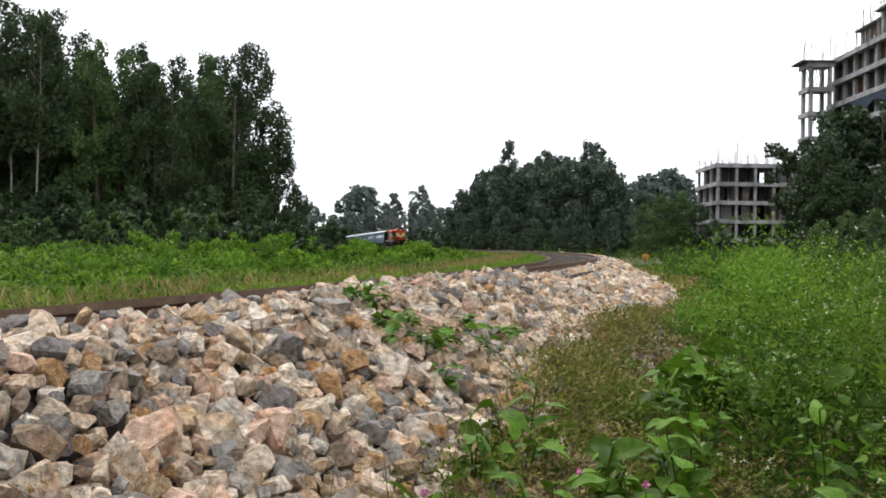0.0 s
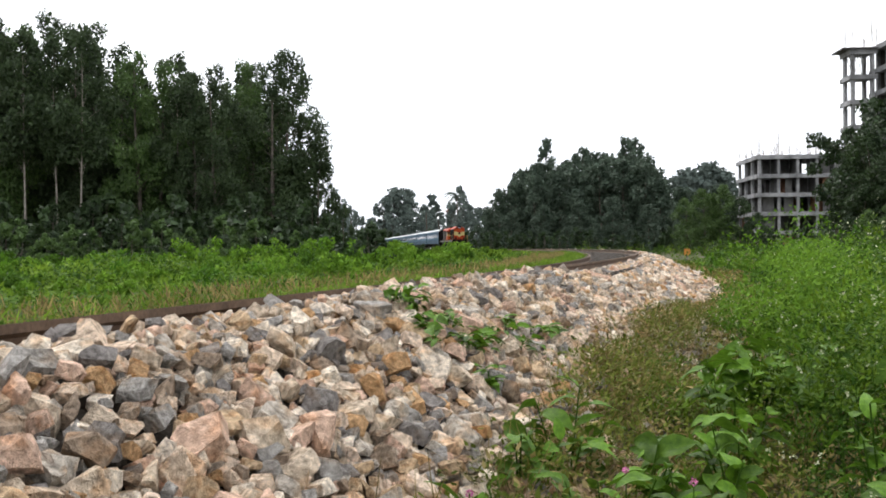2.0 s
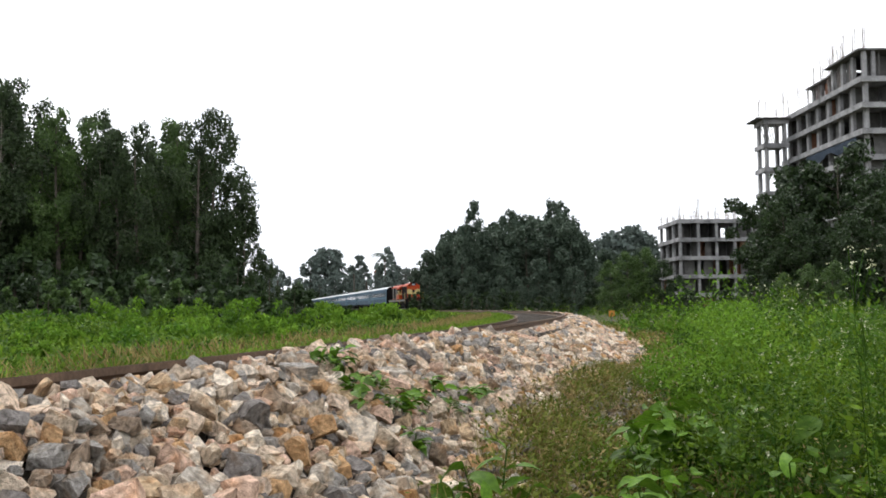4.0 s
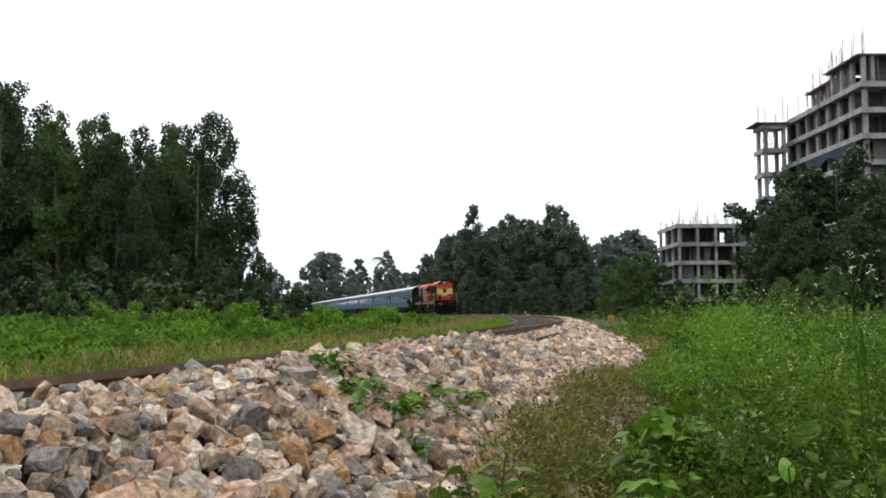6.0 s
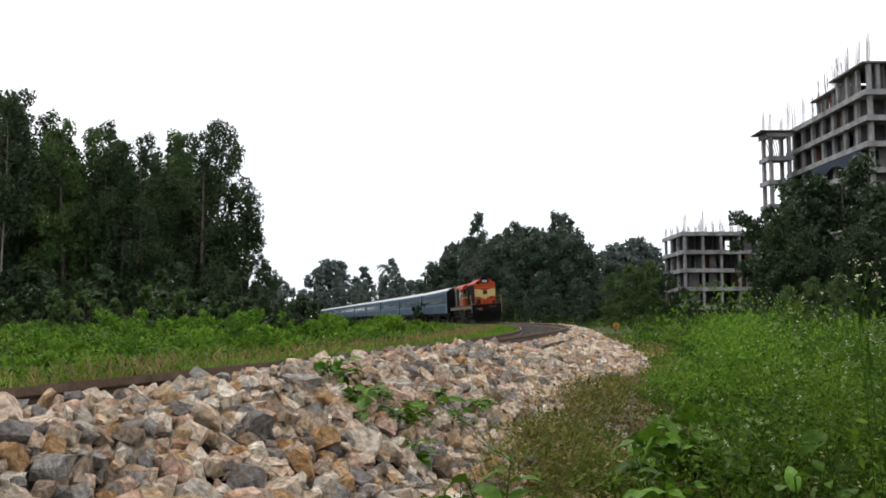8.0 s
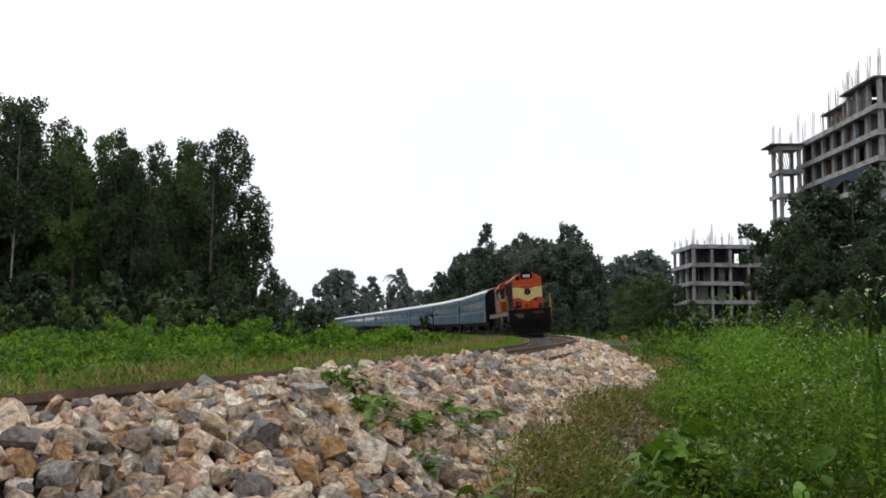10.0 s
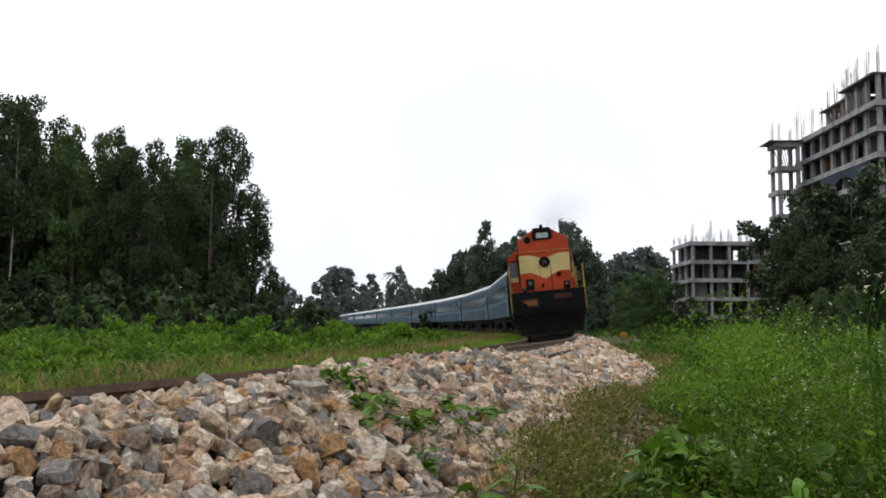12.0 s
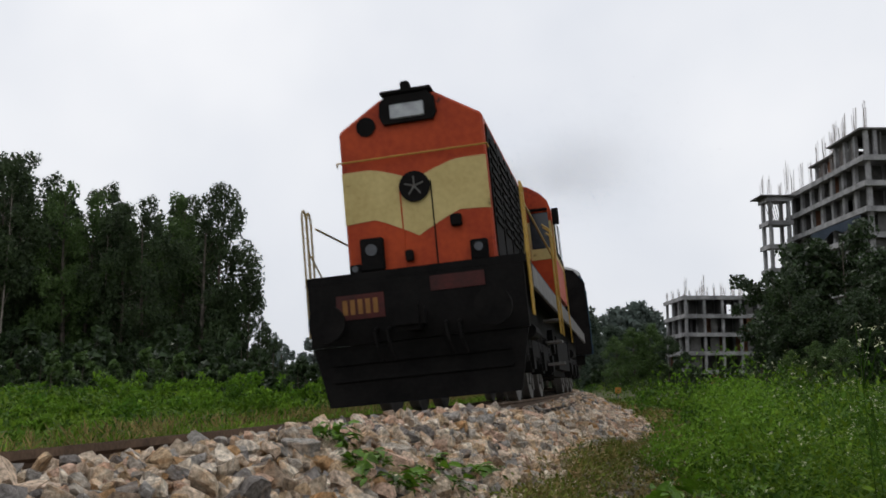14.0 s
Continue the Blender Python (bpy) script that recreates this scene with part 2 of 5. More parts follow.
def prism(bm, outline, y0, y1):
    """An outline in x, z drawn out from y0 to y1."""
    f = [bm.verts.new((x, y0, z)) for x, z in outline]
    g = [bm.verts.new((x, y1, z)) for x, z in outline]
    n = len(outline)
    bm.faces.new(f)
    bm.faces.new(g[::-1])
    for i in range(n):
        bm.faces.new((f[i], g[i], g[(i + 1) % n], f[(i + 1) % n]))
    bmesh.ops.recalc_face_normals(bm, faces=bm.faces)
    return bm


# ---- the line: a canted curve, tightest beside the camera ----
def bend(s):
    return np.where(s < 0, 0.005989, np.clip(0.005989 - 3.587e-5 * s, 0, 1))


S = np.arange(-60, 620, 0.25)
HEAD = 0.3001 - np.concatenate(([0], np.cumsum((bend(S[1:]) + bend(S[:-1])) / 2 * 0.25)))
HEAD -= np.interp(0, S, HEAD) - 0.3001
AX = np.concatenate(([0], np.cumsum(np.sin((HEAD[1:] + HEAD[:-1]) / 2) * 0.25)))
AY = np.concatenate(([0], np.cumsum(np.cos((HEAD[1:] + HEAD[:-1]) / 2) * 0.25)))
AX += -3.36 - np.interp(0, S, AX)
AY -= np.interp(0, S, AY)


def line(s):
    """x, y, heading and cant of the axis at s metres along it."""
    return (np.interp(s, S, AX), np.interp(s, S, AY), np.interp(s, S, HEAD), np.minimum(bend(np.asarray(s, float)) / 0.0045, 1) * radians(5.6))


def on_line(s, u, z):
    x, y, h, c = line(s)
    return x + u * np.cos(h), y - u * np.sin(h), z


def offset(x, y):
    """Distance along and across the axis for points of the plan."""
    x, y = np.asarray(x, float), np.asarray(y, float)
    s = np.clip(np.interp(y, AY, S), -59, 600)
    for _ in range(3):
        px, py, h, c = line(s)
        s = np.clip(s + (x - px) * np.sin(h) + (y - py) * np.cos(h), -60, 619)
    px, py, h, c = line(s)
    return s, (x - px) * np.cos(h) - (y - py) * np.sin(h)


def level(s, u):
    """Height of the made ground across the line."""
    _, _, _, c = line(s)
    t = np.tan(c)
    crib = u * t - 0.14
    z = np.interp(u, [-60, -6, -2.6, -1.7, -1.2], [-0.45, -0.42, -0.40, -0.26, 0]) 
    right = np.interp(u, [1.2, 1.5, 2.2, 2.8, 4.5, 12, 60], [0.03, -0.02, -0.46, -0.74, -0.82, -0.75, -0.7])
    right = right + np.interp(s, [3.6, 5, 8.2, 10.5], [0.015, 0.06, 0.07, 0]) * np.interp(u, [1.0, 1.35, 1.7, 2.5], [0.4, 1, 0.9, 0])
    right = right - np.interp(s, [9.5, 12.5], [0, 0.13]) * np.interp(u, [1.0, 1.7, 2.3], [1, 0.8, 0])
    edge = np.interp(u, [0.95, 1.25], [0, 1])
    mid = np.where(u < -1.2, z + np.where(u > -1.7, (-1.2 * t - 0.14) * (u + 1.7) / 0.5, 0), crib)
    return np.where(u < 0.95, mid, mid * (1 - edge) + edge * right)


# ---- ground ----
def ground():
    xs = np.concatenate((-np.geomspace(2500, 60, 14), np.arange(-55, -14, 2.5), np.arange(-14, 14, 0.35), np.arange(14, 60, 2.5), np.geomspace(62, 2500, 14)))
    ys = np.concatenate((-np.geomspace(800, 12, 8), np.arange(-10, 40, 0.4), np.arange(40, 220, 2.0), np.geomspace(225, 3500, 16)))
    gx, gy = np.meshgrid(xs, ys)
    s, u = offset(gx, gy)
    z = level(s, u)
    z = np.where(np.abs(u) > 60, -0.6, z) - 0.05 - 0.07 * (np.abs(u) < 3.3)
    z += 0.04 * np.sin(gx * 1.7) * np.sin(gy * 1.3) * (np.abs(u) > 3)
    v = np.stack((gx.ravel(), gy.ravel(), z.ravel()), 1)
    w, n = len(xs), len(ys)
    i = (np.arange(n - 1)[:, None] * w + np.arange(w - 1)).ravel()
    ob = cloud("ground", v, np.stack((i, i + 1, i + w + 1, i + w), 1), SOIL)
    return tagged(ob, "weedy brown soil with patches of low green growth", "ground", kind="structure")


def strip(us, s0, s1, ds, lift):
    ss = np.arange(s0, s1, ds)
    gs, gu = np.meshgrid(ss, us, indexing="ij")
    x, y, _ = on_line(gs, gu, 0)
    z = level(gs, gu) + lift
    v = np.stack((x.ravel(), y.ravel(), z.ravel()), 1)
    w, n = len(us), len(ss)
    i = (np.arange(n - 1)[:, None] * w + np.arange(w - 1)).ravel()
    return v, np.stack((i, i + w, i + w + 1, i + 1), 1)


def foot(s):
    """How far from the axis the open stones reach, at s metres along it."""
    return np.interp(s, [0, 2, 4, 6, 8, 11, 14, 18, 30], [2.5, 2.42, 2.34, 2.2, 2.06, 2.16, 2.6, 2.8, 2.95])


def broken_stone(seed, breaks=0):
    """One quarried stone about 1 across: a block split along a few flat breaks."""
    r = random.Random(seed)
    bm = bmesh.new()
    bmesh.ops.create_cube(bm, size=1)
    k = (r.uniform(0.85, 1.1), r.uniform(0.6, 0.9), r.uniform(0.42, 0.7))
    for v in bm.verts:
        v.co = Vector((v.co.x * k[0] + r.uniform(-0.24, 0.24), v.co.y * k[1] + r.uniform(-0.2, 0.2), v.co.z * k[2] + r.uniform(-0.18, 0.18)))
    for _ in range(breaks or r.randint(6, 10)):
        n = Vector((r.gauss(0, 1), r.gauss(0, 1), r.gauss(0, 1))).normalized()
        reach = max(v.co.dot(n) for v in bm.verts)
        res = bmesh.ops.bisect_plane(bm, geom=bm.verts[:] + bm.edges[:] + bm.faces[:], plane_co=n * reach * r.uniform(0.6, 0.9), plane_no=n, clear_outer=True)
        rim = [e for e in res["geom_cut"] if isinstance(e, bmesh.types.BMEdge)]
        if rim:
            bmesh.ops.holes_fill(bm, edges=rim)
    bmesh.ops.triangulate(bm, faces=bm.faces)
    bmesh.ops.recalc_face_normals(bm, faces=bm.faces)
    me = bpy.data.meshes.new("stone")
    bm.to_mesh(me)
    bm.free()
    me.materials.append(STONE)
    return me


def spaced(rng, s0, s1, u0, u1, size, tries, gap):
    """Stones thrown one by one on a strip, each keeping clear of those before it: along, across, size."""
    cell, grid, out = size * 1.7, {}, []
    for a, b, k in zip(rng.uniform(s0, s1, tries), rng.uniform(u0, u1, tries), size * np.clip(np.exp(rng.normal(0, 0.38, tries)), 0.45, 1.9)):
        i, j = int(a // cell), int(b // cell)
        if all((a - c) ** 2 + (b - d) ** 2 > (gap * (k + e) / 2) ** 2 for p in (i - 1, i, i + 1) for q in (j - 1, j, j + 1) for c, d, e in grid.get((p, q), ())):
            grid.setdefault((i, j), []).append((a, b, k))
            out.append((a, b, k))
    return np.array(out)


def ballast():
    v, f = strip(np.array([-1.9, -1.6, -1.2, -0.8, 0, 0.5, 0.95, 1.1, 1.3, 1.5, 1.75, 2, 2.3, 2.6, 2.9, 3.05]), -20, 330, 0.5, -0.05)
    bed = tagged(cloud("ballast_bed", v, f, BED), "bed of pale broken granite ballast under the rails", "ballast", kind="structure")
    shapes = [broken_stone(i) for i in range(26)]
    plain = [broken_stone(90 + i, 3) for i in range(10)]
    data = []
    for me in shapes + plain:
        vv = np.array([p.co[:] for p in me.vertices])
        ff = np.array([p.vertices[:] for p in me.polygons])
        data.append((vv, ff))
    rng = np.random.default_rng(4)
    # a loose lower layer, then the stones on top, each lying clear of its neighbours
    rows, lift = [], []
    for s0, s1, size, per in ((-9, -1.8, 0.1, 90), (-1.8, 5, 0.076, 300), (5, 9, 0.076, 300), (9, 16, 0.09, 200), (16, 34, 0.12, 100), (34, 100, 0.2, 30)):
        for u0, u1, k in ((0.98, 3.0, 1.0), (-1.85, -0.95, 0.5 if s0 < 9 else 0.12), (-0.75, 0.75, 0.12 if s0 < 9 else 0.0)):
            n = int((s1 - s0) * (u1 - u0) * per * k)
            rows.append(np.stack((rng.uniform(s0, s1, n), rng.uniform(u0, u1, n), size * np.clip(np.exp(rng.normal(-0.15, 0.3, n)), 0.42, 1.4)), 1))
            lift.append(rng.uniform(-0.4, -0.05, n))
        top = spaced(rng, s0, s1, 0.98, 3.0, size, int((s1 - s0) * 2 / size ** 2 * 6), 0.66)
        rows.append(top)
        lift.append(rng.uniform(0.0, 0.42, len(top)))
    rows, lift = np.concatenate(rows), np.concatenate(lift)
    rows[:, 2] *= np.interp(rows[:, 1], [1.25, 1.6], [0.72, 1.0])
    x, y, _ = on_line(rows[:, 0], rows[:, 1], 0)
    z = level(rows[:, 0], rows[:, 1]) + np.minimum(rows[:, 2] * lift, 0.032)
    z -= np.where(np.abs(rows[:, 1]) < 1, rows[:, 2] * 0.2, 0)
    z += 0.01 * np.interp(rows[:, 1], [0.97, 1.0, 1.25, 1.5], [0, 1, 1, 0]) * (rows[:, 0] < 12)
    over = rows[:, 1] - foot(rows[:, 0])
    keep = (np.hypot(x, y) > 0.8) & ((np.hypot(x, y) > 1.5) | (z < -0.25)) & (rng.uniform(0, 1, len(rows)) < np.interp(over, [-0.05, 0.15, 0.5], [1, 0.4, 0.04]))
    near = (rows[:, 1] > 1.35) & (rows[:, 0] > 1.9) & (rows[:, 0] < 3.8) & (lift > 0.0)
    pick = np.nonzero(near & keep)[0][:300]
    picked = set(pick.tolist())
    V, Fc, base = [], [], 0
    for i in np.nonzero(keep)[0]:
        e = Euler((rng.normal(0, 0.5), rng.normal(0, 0.5), rng.uniform(0, 6.28)))
        k = int(rng.integers(len(shapes)))
        if i in picked:
            ob = new("stone", shapes[k])
            ob.parent = bed
            ob.matrix_basis = Matrix.LocRotScale((x[i], y[i], z[i]), e, (rows[i, 2],) * 3)
            continue
        vv, ff = data[len(shapes) + k % len(plain) if lift[i] < 0 or rows[i, 0] > 11 or rows[i, 0] < -1 else k]
        V.append(vv @ (np.array(e.to_matrix()).T * rows[i, 2]) + (x[i], y[i], z[i]))
        Fc.append(ff + base)
        base += len(vv)
    rest = cloud("loose_stones", np.concatenate(V), np.concatenate(Fc), HEAPED, bed)
    tagged(rest, "heaped broken granite stones", kind="stuff")


def track():
    top = tagged(new("railway_track"), "single railway line of rusty rails on sleepers", "railway track", kind="structure")
    prof = [(-0.036, 0), (0.036, 0), (0.036, -0.03), (0.012, -0.045), (0.012, -0.13), (0.07, -0.15), (0.07, -0.16), (-0.07, -0.16), (-0.07, -0.15), (-0.012, -0.13), (-0.012, -0.045), (-0.036, -0.03)]
    ss = np.concatenate((np.arange(-20, 120, 0.5), np.arange(120, 420, 2.0)))
    n = len(prof)
    for side in (-0.875, 0.875):
        V = []
        for s in ss:
            x, y, h, c = line(s)
            for px, pz in prof:
                u = side + px
                V.append((x + u * math.cos(h), y - u * math.sin(h), u * math.tan(c) + pz))
        Fc = [(i * n + j, i * n + (j + 1) % n, (i + 1) * n + (j + 1) % n, (i + 1) * n + j) for i in range(len(ss) - 1) for j in range(n)]
        cloud("rail", np.array(V), np.array(Fc), RAIL, top)
    me = None
    for i in range(290):
        s = -6 + i * 0.65
        x, y, h, c = line(s)
        if me is None:
            bm = boxed(-1.37, 1.37, -0.12, 0.12, -0.37, -0.165, 0.015)
            first = part("sleeper", bm, SLEEPER, top)
            me = first.data
            ob = first
        else:
            ob = new("sleeper", me)
            ob.parent = top
        ob.matrix_basis = Matrix.Translation((float(x), float(y), 0)) @ Matrix.Rotation(-float(h), 4, "Z") @ Matrix.Rotation(-float(c), 4, "Y")


# ---- leaves and trees ----
def leaves(centres, radii, count, size, rng, droop=0.0, aspect=0.45, hollow=0.35, plain=False):
    """Small pointed leaf blades scattered through round clumps."""
    centres, radii = np.asarray(centres, float), np.asarray(radii, float)
    w = radii.prod(axis=1) ** (2 / 3)
    k = rng.choice(len(centres), count, p=w / w.sum())
    d = rng.normal(size=(count, 3))
    d /= np.linalg.norm(d, axis=1)[:, None]
    p = centres[k] + d * radii[k] * (rng.uniform(hollow, 1, count) ** 0.6)[:, None]
    ax = rng.normal(size=(count, 3))
    ax[:, 2] -= droop
    ax /= np.linalg.norm(ax, axis=1)[:, None]
    si = np.cross(ax, rng.normal(size=(count, 3)))
    si /= np.linalg.norm(si, axis=1)[:, None] + 1e-9
    ln = size * rng.uniform(0.6, 1.4, count)[:, None]
    if plain:
        v = np.stack((p - ax * ln * 0.5 + si * ln * aspect * 0.55, p + ax * ln * 0.6, p - ax * ln * 0.3 - si * ln * aspect * 0.75), 1).reshape(-1, 3)
        i = np.arange(count) * 3
        return v, np.stack((i, i + 1, i + 2), 1)
    v = np.stack((p - ax * ln * 0.5, p + si * ln * aspect * 0.5, p + ax * ln * 0.5, p - si * ln * aspect * 0.5), 1).reshape(-1, 3)
    i = np.arange(count) * 4
    return v, np.stack((i, i + 1, i + 2, i + 3), 1)


def tree(name, height, kind, seed, leaf, bark, count, size, label, category="tree"):
    """A tapered trunk with limbs and a ragged crown of small leaves."""
    rng = np.random.default_rng(seed)
    top = tagged(new(name), label, category)
    bm = bmesh.new()
    blobs, rad = [], []
    lean = rng.normal(0, 0.03, 2)
    at = lambda f: (lean[0] * height * f + 0.15 * math.sin(f * 5 + seed), lean[1] * height * f, height * f)
    r0 = height * (0.0055 if kind == "bare" else 0.013)
    for a, b in zip(np.linspace(0, 0.92, 8), np.linspace(0, 0.92, 8)[1:]):
        rod(bm, at(a), at(b), r0 * (1.05 - a), r0 * (1.05 - b), 7)
    if kind == "tall":
        n, lo, spread = 40, 0.2, 0.14
    elif kind == "bare":
        n, lo, spread = 30, 0.46, 0.09
    elif kind == "dense":
        n, lo, spread = 40, 0.03, 0.17
    elif kind == "sparse":
        n, lo, spread = 20, 0.45, 0.17
    elif kind == "round":
        n, lo, spread = 46, 0.1, 0.28
    else:
        n, lo, spread = 18, 0.05, 0.5
    for i in range(n):
        f = lo + (1 - lo) * (i + rng.uniform(0, 1)) / n
        g = (f - lo) / (1 - lo)
        if kind in ("tall", "dense", "bare"):
            out = spread * height * (0.35 + 1.0 * math.sin(math.pi * min(g * 0.9 + 0.12, 1))) * rng.uniform(0.3, 1.0)
            rr = height * rng.uniform(0.034, 0.072) * (1.1 - 0.5 * g)
            sq = 1.35
        elif kind == "sparse":
            out, rr, sq = spread * height * rng.uniform(0.3, 1.2), height * rng.uniform(0.05, 0.09), 0.8
        else:
            out = spread * height * math.sqrt(max(0.05, 1 - (2 * g - 0.85) ** 2 * 0.8)) * rng.uniform(0.3, 1.0)
            rr, sq = height * rng.uniform(0.05, 0.115), 0.85
        a = rng.uniform(0, 6.28)
        b0 = at(max(0.05, min(f - 0.1, 0.85)))
        c = (b0[0] + out * math.cos(a), b0[1] + out * math.sin(a), height * f)
        rod(bm, b0, c, r0 * 0.28 * (1.1 - f), r0 * 0.06, 3)
        blobs.append(c)
        rad.append((rr, rr, rr * sq))
    part("trunk", bm, bark, top)
    v, f = leaves(blobs, rad, count, size, rng, droop=1.2 if kind in ("tall", "bare") else 0.3, hollow=0.12, aspect=0.55, plain=True)
    cloud("crown", v, f, leaf, top)
    return top


def placed(ob, x, y, z, turn=0.0, scale=1.0):
    ob.matrix_basis = Matrix.Translation((x, y, z)) @ Matrix.Rotation(turn, 4, "Z")
    ob.scale = (scale,) * 3
    return ob


def copied(ob, x, y, z, turn, scale):
    c = copy_thing(ob, Matrix.Translation((x, y, z)) @ Matrix.Rotation(turn, 4, "Z"))
    c.scale = (scale,) * 3
    return c


def eastward(px, d):
    """Plan place at depth d in the direction that lies px to the right of the heading, px in 1644ths."""
    return px / 1644 * d, d


def grove():
    rng = np.random.default_rng(11)
    kinds = [tree("eucalyptus_tree", 16, "tall", 20 + i, EUCA if i < 3 else EUCALIGHT, BARK, 10000, 0.22, "tall slender eucalyptus with pale trunk in a dense grove") for i in range(5)]
    kinds += [tree("eucalyptus_tree", 16, "dense", 26 + i, EUCA, BARK, 6000, 0.34, "eucalyptus leafy to the ground in a dense grove") for i in range(2)]
    spots = []
    # front row: direction in 1644ths and top height in the same
    for px, topy in ((-775, 395), (-745, 400), (-700, 360), (-672, 350), (-640, 330), (-600, 345), (-565, 310), (-525, 320), (-490, 290), (-455, 325), (-430, 340), (-405, 345),
                     (-845, 420), (-890, 400), (-940, 430), (-985, 420),
                     (-372, 235), (-345, 175), (-322, 120), (-300, 75)):
        d = rng.uniform(52, 58)
        spots.append((px, d, topy))
    front_row = len(spots)
    for i in range(27):
        px = -1010 + i * 22.5 + rng.uniform(-8, 8)
        spots.append((px, rng.uniform(60, 78), rng.uniform(255, 325)))
    for i in range(30):
        spots.append((-1010 + i * 19 + rng.uniform(-8, 8), rng.uniform(66, 88), rng.uniform(215, 285)))
    for i in range(15):
        spots.append((-1000 + i * 41 + rng.uniform(-10, 10), rng.uniform(57, 62), rng.uniform(190, 255)))
    bare = tree("eucalyptus_tree", 16, "bare", 29, EUCA, WHITEBARK, 5000, 0.26, "eucalyptus with a bare white trunk before the grove")
    for i, (px, d, topy) in enumerate(((-777, 50, 400), (-889, 50, 405), (-832, 51, 385), (-600, 52, 300), (-940, 50, 420))):
        x, y = eastward(px, d)
        (placed if i == 0 else copied)(bare, x, y, -0.5, rng.uniform(0, 6.28), (topy / 1644 * d + 0.8) * 1.03 / 16.5)
    used = set()
    for i, (px, d, topy) in enumerate(spots):
        j = i % 5 if i < front_row - 4 else 5 + i % 2
        k = kinds[j]
        x, y = eastward(px, d)
        h = (topy / 1644 * d + 0.8) * 1.05
        a = (x, y, -0.5, rng.uniform(0, 6.28), h / 16.5)
        if j not in used:
            used.add(j)
            placed(k, *a)
            tagged(k, group="eucalyptus grove")
        else:
            tagged(copied(k, *a), group="eucalyptus grove")


def woods():
    rng = np.random.default_rng(12)
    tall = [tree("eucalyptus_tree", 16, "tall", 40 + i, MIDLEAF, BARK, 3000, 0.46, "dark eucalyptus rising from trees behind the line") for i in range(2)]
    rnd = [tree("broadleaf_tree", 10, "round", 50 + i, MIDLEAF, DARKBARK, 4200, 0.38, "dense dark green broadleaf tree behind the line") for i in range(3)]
    near = [tree("scrub_tree", 10, "round", 54 + i, DARKLEAF if i else EUCALIGHT, DARKBARK, 7000, 0.24, "dense green scrub tree beside the bank") for i in range(2)]
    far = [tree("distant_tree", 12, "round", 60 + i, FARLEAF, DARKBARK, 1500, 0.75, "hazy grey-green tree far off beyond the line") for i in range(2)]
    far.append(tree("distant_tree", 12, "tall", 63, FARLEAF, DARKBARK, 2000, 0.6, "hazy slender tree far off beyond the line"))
    first = set()

    def put(k, base, px, d, top):
        if -270 < px < -100 and 200 < d < 300:
            d += 110
        x, y = eastward(px, d)
        a = (x, y, -0.7, rng.uniform(0, 6.28), (top / 1644 * d + 0.7) * 1.09 / base)
        if k.name in first:
            copied(k, *a)
        else:
            first.add(k.name)
            placed(k, *a)

    # wood behind the curve: direction, depth, top
    for px, d, t in ((66, 165, 180), (10, 165, 128), (40, 160, 140), (100, 170, 148), (130, 160, 165), (165, 165, 155), (205, 168, 178), (215, 170, 178), (185, 160, 140)):
        put(tall[rng.integers(2)], 16.5, px, d, t)
    for px, d, t in ((-18, 150, 95), (10, 152, 110), (45, 150, 120), (85, 155, 130), (120, 150, 128), (160, 148, 138), (200, 150, 145), (235, 148, 135), (262, 146, 110), (290, 140, 70), (-35, 155, 60),
                     (25, 160, 130), (65, 162, 140), (105, 164, 140), (145, 166, 150), (182, 160, 150), (222, 160, 150), (250, 155, 125), (0, 140, 60), (60, 138, 70), (120, 136, 75), (180, 134, 80), (240, 132, 70)):
        put(rnd[rng.integers(3)], 10.4, px, d, t)
    for px, d, t in ((305, 108, 78), (335, 106, 92), (365, 106, 98), (395, 104, 80), (422, 102, 55)):
        put(near[0] if d > 105 else near[1], 10.4, px, d, t)
    for px, d, t in ((150, 130, 40), (200, 126, 45), (250, 122, 38), (100, 128, 36)):
        put(rnd[rng.integers(3)], 10.4, px, d, t)
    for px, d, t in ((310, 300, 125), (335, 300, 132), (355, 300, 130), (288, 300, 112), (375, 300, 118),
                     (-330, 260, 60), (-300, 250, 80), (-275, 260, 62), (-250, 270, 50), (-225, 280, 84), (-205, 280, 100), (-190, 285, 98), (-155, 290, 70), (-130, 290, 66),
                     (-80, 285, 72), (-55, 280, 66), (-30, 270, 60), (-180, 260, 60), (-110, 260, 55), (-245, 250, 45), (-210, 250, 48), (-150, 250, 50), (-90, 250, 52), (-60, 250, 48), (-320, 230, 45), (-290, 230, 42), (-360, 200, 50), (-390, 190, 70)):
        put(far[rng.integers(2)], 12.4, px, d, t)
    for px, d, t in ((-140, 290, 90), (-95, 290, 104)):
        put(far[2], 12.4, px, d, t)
    # a closed belt behind the wood and behind the scrub
    for i in range(30):
        put(rnd[i % 3], 10.4, -40 + i * 16, rng.uniform(172, 188), rng.uniform(60, 100))
    for i in range(13):
        put(near[1], 10.4, 625 + i * 26, rng.uniform(74, 86), rng.uniform(55, 95))
    # trees and scrub before the tall block
    for px, d, t in ((690, 55, 242), (625, 52, 190), (760, 50, 230), (820, 52, 240), (655, 50, 150), (720, 48, 160), (570, 58, 90), (590, 60, 130), (790, 46, 140), (600, 50, 105), (640, 49, 125), (740, 46, 120), (665, 58, 205)):
        put(near[1], 10.4, px, d, t)
    for px, d, t in ((610, 47, 60), (655, 45, 75), (540, 62, 45), (700, 44, 80)):
        put(near[0], 10.4, px, d, t)
